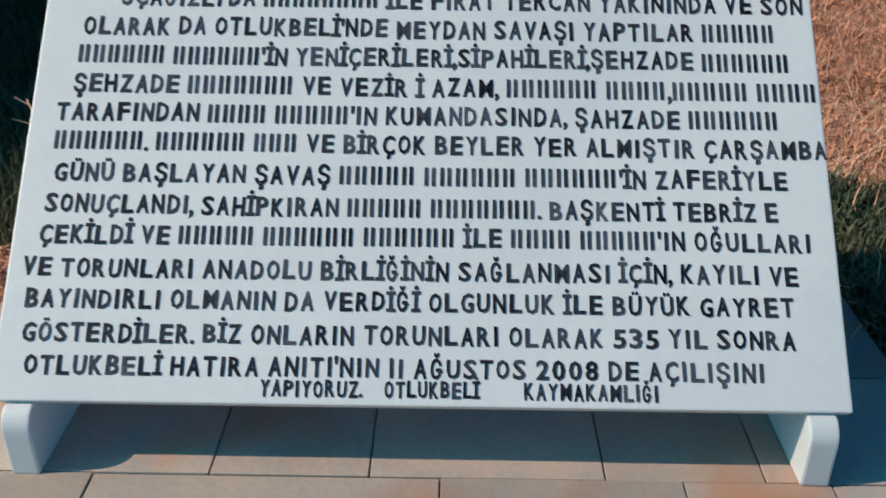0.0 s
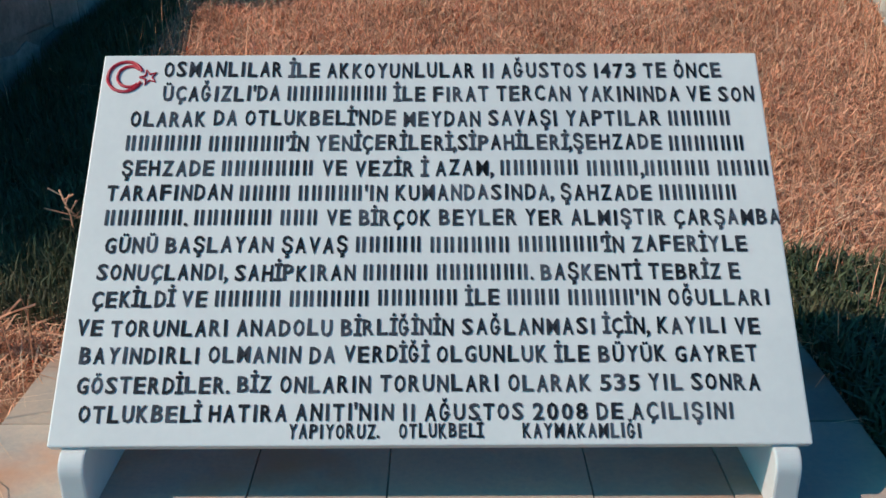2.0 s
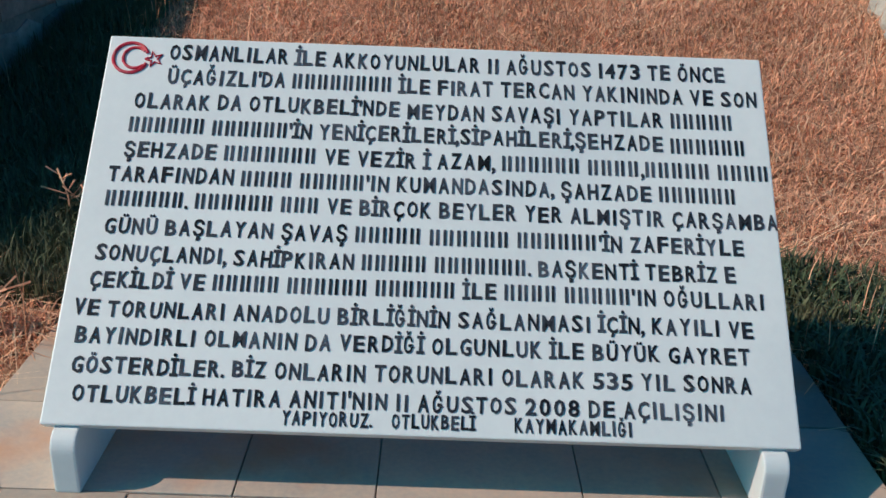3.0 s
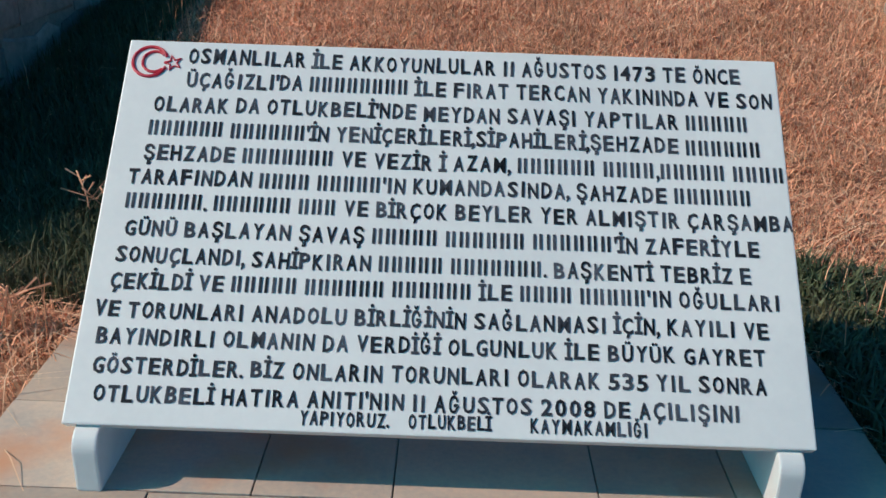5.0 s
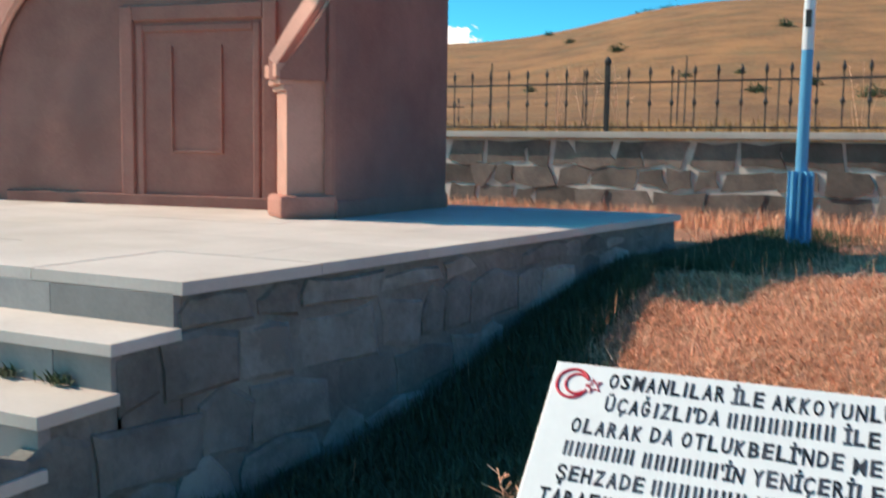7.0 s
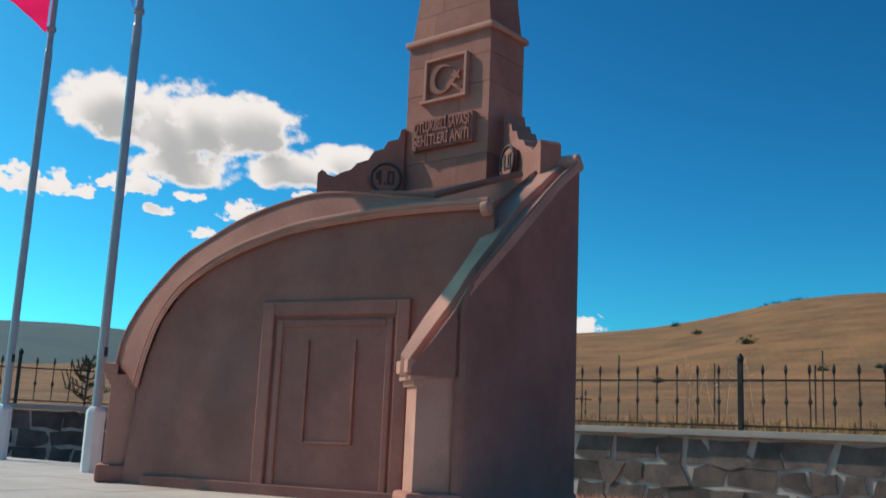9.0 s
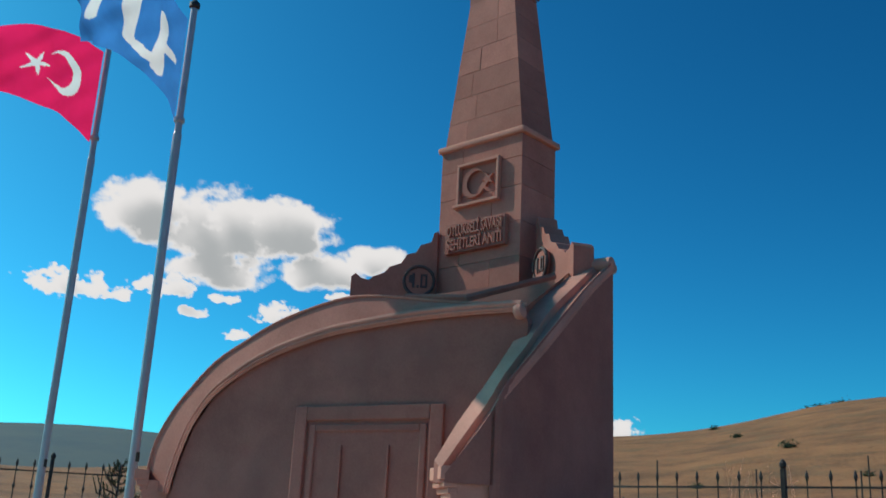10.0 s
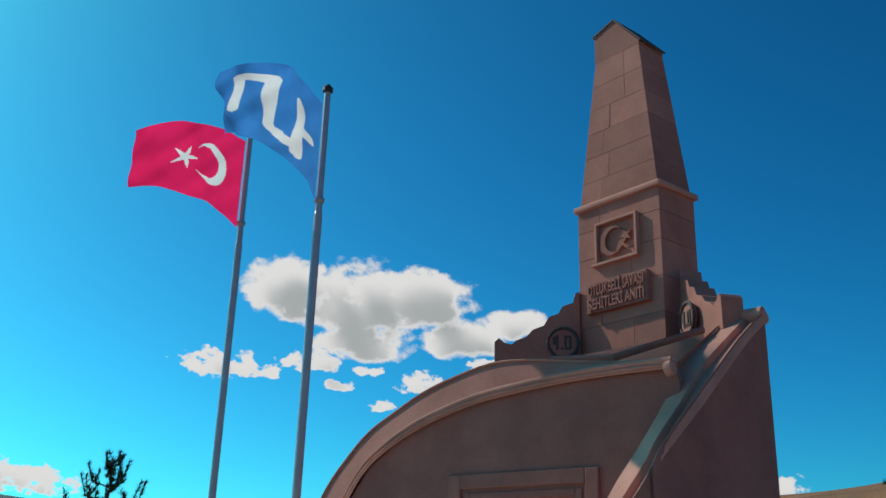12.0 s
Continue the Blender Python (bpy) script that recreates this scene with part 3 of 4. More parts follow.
    # ledge at the obelisk's foot
    part("ledge", tube(bmesh.new(), [NICHE @ Vector((2.35, 3.40, -0.08)), NICHE @ Vector((2.9, 3.36, -0.12)), Vector((-3.94, 5.33, 3.67))], 0.032, 6), OBELISK_STONE, th)
    part("coping_end", lathe([(0.03, -0.02), (0.07, 0.0), (0.07, 0.36), (0.03, 0.38)], 14, Matrix.Translation((-3.95, 5.72, 3.83)) @ Matrix.Rotation(radians(90), 4, "Y")), SUN_TINTED_STONE, th)
    # moulding over the niche, ending in a scroll
    for r, dz, out in ((0.026, 0.045, 0.018), (0.016, 0.010, 0.024), (0.010, -0.012, 0.016)):
        pts = []
        for k, p in enumerate(arch):
            d = (arch[min(len(arch) - 1, k + 1)] - arch[max(0, k - 1)]).normalized()
            up = WN.cross(d)
            up = up if up.z > 0 else -up
            pts.append(p + up * dz + WN * out)
        part("niche_moulding", tube(bmesh.new(), pts, [r * (0.3 + 0.7 * smooth(0.15, 0.5, k / len(pts))) for k in range(len(pts))], 8), SUN_TINTED_STONE, th)
    e = arch[-1] + WN * 0.05 - Vector((0, 0, 0.03))
    part("scroll_end", lathe([(0.02, -0.04), (0.055, -0.03), (0.062, 0.0), (0.055, 0.03), (0.02, 0.04)], 16, Matrix.Translation(e) @ Matrix.Rotation(radians(80), 4, "Y")), SUN_TINTED_STONE, th)
    # tall framed panel in the niche
    x0, x1, z0, z1 = DOOR
    for a, b, c, d, h in ((x0, x0 + 0.12, z0, z1, 0.03), (x1 - 0.12, x1, z0, z1, 0.03), (x0 + 0.12, x1 - 0.12, z1 - 0.12, z1, 0.03),
                          (x0 + 0.15, x0 + 0.21, z0, z1 - 0.15, 0.018), (x1 - 0.21, x1 - 0.15, z0, z1 - 0.15, 0.018), (x0 + 0.21, x1 - 0.21, z1 - 0.21, z1 - 0.15, 0.018)):
        part("panel_frame", boxed(a, b, c, d, -0.02, h, bevel=0.012, m=NICHE), RED_STONE, th)
    for a, b, c, d in ((x0 + 0.46, x0 + 0.48, z0 + 0.4, z1 - 0.32), (x1 - 0.50, x1 - 0.48, z0 + 0.4, z1 - 0.32), (x0 + 0.48, x1 - 0.50, z0 + 0.4, z0 + 0.42)):
        part("panel_bead", boxed(a, b, c, d, -0.02, 0.018, bevel=0.006, m=NICHE), RED_STONE, th)
    # corner pillars, turned; the sun on them is put into the paler tone
    for px, py in ((-3.85, 3.785), (-7.38, 4.03)):
        p = Matrix.Translation((px, py, 0)) @ Matrix.Rotation(radians(50), 4, "Z")
        part("pillar", boxed(0, 0.30, 0.0, 0.26, DECK, 1.86, bevel=0.008, m=p), SUN_TINTED_STONE, th)
        part("pillar_base", boxed(-0.06, 0.35, -0.06, 0.32, DECK, DECK + 0.16, bevel=0.035, m=p), OBELISK_STONE, th)
        bm = bmesh.new()
        for za, zb, g in ((1.77, 1.81, 0.012), (1.81, 1.86, 0.03), (1.86, 1.95, 0.045)):
            box(bm, -g * 1.7, 0.05, -g * 0.3, 0.30, za, zb, bevel=0.008, m=p)
        part("pillar_capital", bm, SUN_TINTED_STONE, th)
    return th


def ob_front(z):
    """Half width and half depth of the obelisk at a height."""
    if z < 5.36:
        return 0.525, 0.28
    t = (z - 5.42) / (7.10 - 5.42)
    return 0.505 - 0.205 * t, 0.265 - 0.065 * t


OB = Matrix.Translation((-5.12, 6.22, 0)) @ Matrix.Rotation(radians(-6), 4, "Z")


def build_obelisk():
    th = thing("obelisk", OB, "tapering obelisk of coursed red sandstone blocks", "obelisk")

    rnd = random.Random(7)
    courses = [3.78, 4.10, 4.45, 4.82, 5.12, 5.36]
    upper = [5.42, 5.68, 5.96, 6.24, 6.52, 6.80, 7.10]
    for lst in (courses, upper):
        for i, (z0, z1) in enumerate(zip(lst, lst[1:])):
            (a0, b0), (a1, b1) = ob_front(z0 + 0.001), ob_front(z1 - 0.001)
            cut = rnd.choice((-0.45, -0.25, 0.3, 0.5))
            for s0, s1 in ((-1, cut), (cut, 1)):
                bm = bmesh.new()
                g = 0.0025
                lo = [(a0 * s0 + g, -b0), (a0 * s1 - g, -b0), (a0 * s1 - g, b0), (a0 * s0 + g, b0)]
                hi = [(a1 * s0 + g, -b1), (a1 * s1 - g, -b1), (a1 * s1 - g, b1), (a1 * s0 + g, b1)]
                off = rnd.uniform(-0.002, 0.002)
                va = [bm.verts.new((x, y + off, z0 + g)) for x, y in lo]
                vb = [bm.verts.new((x, y + off, z1 - g)) for x, y in hi]
                bm.faces.new(va[::-1])
                bm.faces.new(vb)
                for k in range(4):
                    bm.faces.new((va[k], va[(k + 1) % 4], vb[(k + 1) % 4], vb[k]))
                part("stone_block", bm, OBELISK_STONE, th)
    # dark core closes the joints
    bm = bmesh.new()
    zz = [3.7, 5.36, 5.42, 7.09]
    prev = None
    for z in zz:
        a, b = ob_front(z)
        cur = [bm.verts.new((x * (a - 0.006), y * (b - 0.006), z)) for x, y in ((-1, -1), (1, -1), (1, 1), (-1, 1))]
        if prev:
            for k in range(4):
                bm.faces.new((prev[k], prev[(k + 1) % 4], cur[(k + 1) % 4], cur[k]))
        prev = cur
    bm.faces.new(prev)
    part("core", bm, MORTAR, th)
    # string course
    bm = bmesh.new()
    box(bm, -0.562, 0.562, -0.318, 0.318, 5.36, 5.425, bevel=0.02)
    part("string_course", bm, SUN_TINTED_STONE, th)
    # gabled cap
    a, b = ob_front(7.10)
    ol = [(-a - 0.005, 7.10), (a + 0.005, 7.10), (a + 0.005, 7.13), (-0.03, 7.52), (-a - 0.005, 7.43)]
    m = Matrix(((1, 0, 0, 0), (0, 0, 1, -b), (0, 1, 0, 0), (0, 0, 0, 1)))
    part("cap", extruded(ol, 2 * b, m), OBELISK_STONE, th)
    # sunk emblem and inscription on the front
    front = Matrix.Translation((0, -0.28, 0)) @ Matrix.Rotation(radians(90), 4, "X")
    fr = lambda x0, x1, z0, z1, d, mt=SUN_TINTED_STONE, nm="emblem_frame": part(nm, boxed(x0, x1, z0, z1, -0.01, d, bevel=0.006, m=front), mt, th)
    fr(-0.27, 0.27, 5.135, 5.165, 0.05)
    fr(-0.27, -0.24, 4.735, 5.135, 0.05)
    fr(0.24, 0.27, 4.735, 5.135, 0.05)
    fr(-0.32, 0.27, 4.705, 4.735, 0.05)
    part("emblem_crescent", extruded(crescent(-0.06, 4.935, 0.155, 0.25, 0.8), 0.035, front), OBELISK_STONE, th)
    part("emblem_star", extruded(star(0.12, 4.945, 0.08, math.pi), 0.035, front), OBELISK_STONE, th)
    fr(-0.38, 0.38, 4.22, 4.53, 0.06, OBELISK_STONE, "inscription_block")
    tm = front @ Matrix.Translation((0, 0, 0.064))
    letters("OTLUKBELİ SAVAŞI", 0.70, 0.11, 0.03, tm @ Matrix.Translation((-0.35, 4.395, 0)), th, OBELISK_STONE, "inscription", bold=0.02)
    letters("ŞEHİTLERİ ANITI", 0.70, 0.11, 0.03, tm @ Matrix.Translation((-0.35, 4.25, 0)), th, OBELISK_STONE, "inscription", bold=0.02)
    # thin weathered slabs on the gable
    for p, q in (((-a - 0.02, 7.425), (-0.03, 7.52)), ((-0.03, 7.52), (a + 0.02, 7.12))):
        d = Vector((q[0] - p[0], 0, q[1] - p[1])).normalized()
        up = Vector((-d.z, 0, d.x)) * 0.022
        pts = [Vector((p[0], -b - 0.012, p[1])), Vector((q[0], -b - 0.012, q[1]))]
        bm = bmesh.new()
        v = [bm.verts.new(c + o) for o in (Vector((0, 0, 0)), Vector((0, 2 * b + 0.024, 0))) for c in (pts[0], pts[1], pts[1] + up, pts[0] + up)]
        for f in ((0, 1, 2, 3), (7, 6, 5, 4), (0, 4, 5, 1), (1, 5, 6, 2), (2, 6, 7, 3), (3, 7, 4, 0)):
            bm.faces.new([v[k] for k in f])
        part("cap_slab", bm, IRON_STONE, th, "dark thin cap slab")
    return th


def build_scroll(corner, far, face, disc):
    """A stepped volute wall running out from the obelisk's foot, with a round medallion."""
    a, b = Vector((*corner, 0)), Vector((*far, 0))
    d = (b - a).normalized()
    nrm = Vector((d.y, -d.x, 0)) * face
    m = Matrix(((d.x, 0, nrm.x, a.x), (d.y, 0, nrm.y, a.y), (0, 1, 0, 0), (0, 0, 0, 1)))
    ln = (b - a).length
    th = thing("scroll_wall", None, "stepped sandstone scroll wall with a round carved medallion", "ornament", "scrolls at the obelisk foot")
    top = [(0, 4.50), (0.05, 4.48), (0.08, 4.38), (0.20, 4.35), (0.25, 4.27), (0.36, 4.24), (0.42, 4.15), (0.55, 4.11), (0.62, 4.04), (0.74, 4.00), (0.80, 3.96), (0.88, 3.98), (0.95, 4.03), (1.0, 3.99), (1.0, 3.2), (0, 3.2)]
    ol = [(x * ln, z) for x, z in top]
    part("body", extruded(ol, 0.2, m @ Matrix.Translation((0, 0, -0.24)), bevel=0.006), OBELISK_STONE, th)
    c = m @ Matrix.Translation((disc, 3.95, 0.0))
    ring = bmesh.new()
    tube(ring, [c @ Vector((0.152 * math.cos(t), 0.152 * math.sin(t), 0.015)) for t in np.linspace(0, 2 * math.pi, 29)], 0.017, 8)
    part("medallion_ring", ring, IRON_STONE, th, "dark carved ring")
    part("medallion", lathe([(0.15, -0.02), (0.15, 0.008), (0.13, 0.014)], 28, c), OBELISK_STONE, th)
    for x0, x1, y0, y1 in ((-0.10, -0.07, -0.02, 0.06), (-0.07, -0.045, -0.07, 0.08), (-0.02, 0.0, -0.07, -0.045), (0.015, 0.035, -0.07, 0.07), (0.035, 0.085, 0.05, 0.07), (0.065, 0.085, -0.07, 0.05), (0.035, 0.065, -0.07, -0.05)):
        part("carved_sign", boxed(min(x0 * face, x1 * face), max(x0 * face, x1 * face), y0, y1, 0.01, 0.024, m=c), IRON_STONE, th)
    return th


IRON_STONE = mat("dark_carved_stone", (0.10, 0.07, 0.07), (0.07, 0.05, 0.05), 0.8, 6, 50, 0.2)

# ---- fence on its garden wall ----


def fence_frame(wall, s):
    n, p = wall
    along = Vector((n.y, -n.x, 0))
    o = Vector((EYE.x, EYE.y, 0)) + n * p + along * s
    return Matrix(((along.x, n.x, 0, o.x), (along.y, n.y, 0, o.y), (0, 0, 1, 0), (0, 0, 0, 1)))


def baluster(parent, x):
    prof = [(0.009, 0.05), (0.009, 0.30), (0.014, 0.33), (0.03, 0.37), (0.014, 0.41), (0.009, 0.44), (0.009, 0.70), (0.016, 0.72), (0.026, 0.76), (0.016, 0.80), (0.004, 0.84)]
    return part("baluster", lathe(prof, 6, Matrix.Translation((x, 0, CAP))), IRON, parent)


def build_fence(wall, s0, s1, phase, label):
    fr = fence_frame(wall, 0)
    gw = thing("garden_wall", fr, "rubble stone garden wall with pale mortar and a concrete cap", "wall", kind="structure")
    part("wall_core", boxed(s0, s1, -0.026, 0.3, -0.4, CAP - 0.1), WHITE_MORTAR, gw)
    part("wall_cap", boxed(s0, s1, -0.13, 0.36, CAP - 0.085, CAP, bevel=0.01), CONCRETE, gw)
    rnd = random.Random(11)
    rows = [0.3, 0.62, 0.92, 1.2, CAP - 0.105]
    lim0, lim1 = max(s0, -7.5), min(s1, 5)
    for i, (z0, z1) in enumerate(zip(rows, rows[1:])):
        x = lim0 + rnd.uniform(0, 0.3)
        while x < lim1:
            w = rnd.uniform(0.3, 0.7)
            j = lambda: rnd.uniform(-0.10, 0.10)
            ol = [(x + 0.02, z0 + 0.02 + j() * 0.6), (x + w * 0.5, z0 + 0.015 + j() * 0.6), (x + w - 0.02 + j(), z0 + 0.02 + j() * 0.5), (x + w - 0.015 + j() * 0.5, (z0 + z1) / 2), (x + w - 0.02 + j(), z1 - 0.02), (x + w * 0.5, z1 - 0.02 + j() * 0.4), (x + 0.02 + j(), z1 - 0.02 + (j() * 0.5 if i < 3 else 0))]
            bm = extruded(ol, 0.035 + rnd.uniform(0, 0.03), Matrix(((1, 0, 0, 0), (0, 0, -1, 0.005), (0, 1, 0, 0), (0, 0, 0, 1))))
            part("wall_stone", bm, WALL_STONE, gw)
            x += w
    fe = thing("iron_fence", fr @ Matrix.Translation((0, 0.14, 0)), label, "fence", "fence runs")
    for z in (0.06, 0.635):
        part("rail", boxed(s0, s1, -0.012, 0.012, CAP + z - 0.012, CAP + z + 0.012), IRON, fe)
    s = phase
    while s > s0:
        s -= 3.5
    first = None
    while s < s1:
        if s > s0:
            part("post", boxed(s - 0.03, s + 0.03, -0.03, 0.03, CAP - 0.02, CAP + 0.86, bevel=0.004), IRON, fe)
            part("post_finial", lathe([(0.02, 0.85), (0.045, 0.89), (0.045, 0.93), (0.02, 0.97), (0.004, 0.98)], 10, Matrix.Translation((s, 0, CAP))), IRON, fe)
        for k in range(1, 12):
            x = s + 3.5 * k / 12
            if s0 < x < s1:
                if first is None:
                    first = baluster(fe, x)
                    first_x = x
                else:
                    o = new("baluster", first.data)
                    o.parent = fe
                    o.location.x = x - first_x
        s += 3.5
    return fe


build_paving()
build_plaque()
build_platform()
build_monument()
build_obelisk()
build_scroll((-5.63, 5.93), (-6.36, 5.46), -1, 0.17)
build_scroll((-4.55, 5.98), (-3.88, 5.48), 1, 0.24)
build_fence(WALL_A, -11.5, 14, -0.408 * 12.05, "black wrought-iron fence with balusters on the garden wall")
build_fence(WALL_B, -14, 9.0, 18.9 * math.tan(radians(-6.7)), "black iron fence in front of a far hill")

# ---- poles and flags ----


def flag_pole(x, y, z0, top, r, label):
    th = thing("flag_pole", pose(x, y, 0), label, "flagpole", "flagpoles")
    part("pole", lathe([(r, z0), (r, z0 + (top - z0) * 0.75), (r * 0.82, z0 + (top - z0) * 0.755), (r * 0.8, top)], 14), GREY_METAL, th)
    part("joint_ring", lathe([(r, top - 1.50), (r * 1.25, top - 1.48), (r * 1.25, top - 1.44), (r * 0.8, top - 1.42)], 14), GREY_METAL, th)
    part("pole_top", lathe([(r * 0.8, top), (r * 1.3, top + 0.02), (r * 1.3, top + 0.07), (r * 0.4, top + 0.12)], 14), IRON, th)
    part("base_sleeve", lathe([(r * 2.0, z0 - 0.2), (r * 2.0, z0 + 0.62), (r * 1.6, z0 + 0.66), (r, z0 + 0.68)], 8), WHITE_METAL, th)
    part("cleat", boxed(r * 0.9, r * 0.9 + 0.03, -0.015, 0.015, z0 + 1.2, z0 + 1.3, bevel=0.006), IRON, th)
    return th


flag_pole(-11.364, 5.59, DECK, 8.03, 0.05, "tall grey metal flagpole carrying a red flag")
flag_pole(-8.73, 4.94, DECK, 7.47, 0.05, "tall grey metal flagpole carrying a blue flag")


def cloth(u, v, length, drop, hoist, along, amp, seed, lift, taper):
    """A point of a flying flag: u along the fly, v down the hoist, both 0 to 1."""
    side = Vector((along.y, -along.x, 0))
    wave = amp * u ** 0.8 * (math.sin(6.3 * u * 1.2 + seed + v * 1.4) + 0.45 * math.sin(15 * u + 5 * v + seed * 2) + 0.25 * math.sin(11 * v - 9 * u + seed))
    wave += 0.02 * (1 - u) * math.sin(u * 26 - v * 17) * u ** 0.3
    z = -v * hoist * (1 - taper * u) - drop * u ** 1.5 + lift * math.sin(math.pi * u) + 0.03 * u * math.sin(9 * u + seed)
    return along * (u * length) + side * wave + Vector((0, 0, z))


def flag(name, origin, along, length, drop, hoist, amp, seed, lift, taper, material, label, signs):
    along = Vector(along).normalized()
    th = thing(name, Matrix.Translation(origin), label, "flag", "flags")
    nu, nv = 60, 40

    def surface(nm, fn_in, mt):
        bm = bmesh.new()
        vs = {}
        for i in range(nu * 2 + 1):
            for j in range(nv * 2 + 1):
                vs[i, j] = (i / (nu * 2), j / (nv * 2))
        grid = {}
        for i in range(nu * 2):
            for j in range(nv * 2):
                if fn_in is None or fn_in((i + 0.5) / (nu * 2), (j + 0.5) / (nv * 2)):
                    q = []
                    for k in ((i, j), (i + 1, j), (i + 1, j + 1), (i, j + 1)):
                        if k not in grid:
                            grid[k] = bm.verts.new(cloth(*vs[k], length, drop, hoist, along, amp, seed, lift, taper))
                        q.append(grid[k])
                    bm.faces.new(q).smooth = True
        return part(nm, bm, mt, th)

    # the white signs are sewn into the cloth
    surface("cloth", lambda u, v: not any(fn(u, v) for _, fn in signs), material)
    for nm, fn in signs:
        surface(nm, fn, WHITE_CLOTH)
    return th


def in_moon(u, v):
    x, y = u * 1.5, v
    return (x - 0.50) ** 2 + (y - 0.5) ** 2 < 0.26 ** 2 and (x - 0.565) ** 2 + (y - 0.5) ** 2 > 0.205 ** 2


def in_star(u, v):
    x, y = u * 1.5 - 0.86, v - 0.5
    a = math.atan2(y, x) + math.pi
    k = (a % (2 * math.pi / 5)) - math.pi / 5
    return math.hypot(x, y) < 0.05 / math.cos(abs(k) * 0.98 - 0.0) * (0.9 + 1.9 * (abs(k) / (math.pi / 5)) ** 2)


def in_sign(u, v):
    def bar(x0, y0, x1, y1, w):
        dx, dy = x1 - x0, y1 - y0
        t = max(0, min(1, ((u - x0) * dx + (v - y0) * dy) / (dx * dx + dy * dy)))
        return math.hypot(u - x0 - t * dx, v - y0 - t * dy) < w
    return bar(0.80, 0.22, 0.80, 0.62, 0.05) or bar(0.80, 0.2, 0.5, 0.2, 0.05) or bar(0.5, 0.2, 0.5, 0.76, 0.05) or bar(0.5, 0.76, 0.26, 0.80, 0.05) or bar(0.26, 0.3, 0.26, 0.86, 0.05) or bar(0.26, 0.60, 0.1, 0.52, 0.045)


flag("red_flag", (-11.40, 5.54, 7.88), (0.264, -1.89, 0), 1.86, 0.60, 1.38, 0.08, 0.6, 0.12, 0.40, RED_CLOTH, "red flag with a white crescent and star, flying", (("crescent", in_moon), ("star", in_star)))
flag("blue_flag", (-8.76, 4.89, 7.32), (0.50, -1.60, 0), 1.95, 0.58, 1.30, 0.13, 2.2, 0.22, 0.42, BLUE_CLOTH, "blue flag with a white angular sign, flying", (("sign", in_sign),))


def lamp_post(x, y, z0, low, label):
    th = thing("lamp_post", pose(x, y, z0), label, "lamp post", "lamp posts")
    part("pole", lathe([(0.055, 0), (0.05, 1.75)], 16), low, th)
    part("upper_pole", lathe([(0.05, 1.75), (0.045, 4.2)], 16), WHITE_METAL, th)
    for k in range(10):
        part("base_fin", boxed(-0.012, 0.012, 0.045, 0.115, -0.1, 0.66, m=Matrix.Rotation(2 * math.pi * k / 10, 4, "Z")), low, th)
    part("base_collar", lathe([(0.115, -0.15), (0.115, 0.03), (0.07, 0.05)], 16), low, th)
    part("hatch", boxed(-0.025, 0.025, -0.062, -0.04, 1.95, 2.1, bevel=0.005), IRON, th)
    return th


lamp_post(-0.94, 7.70, 0.58, BLUE_METAL, "light blue lamp post with a fluted base in dry grass")
lamp_post(1.12, 5.45, 0.5, WHITE_METAL, "white lamp post with a fluted base in dry grass")

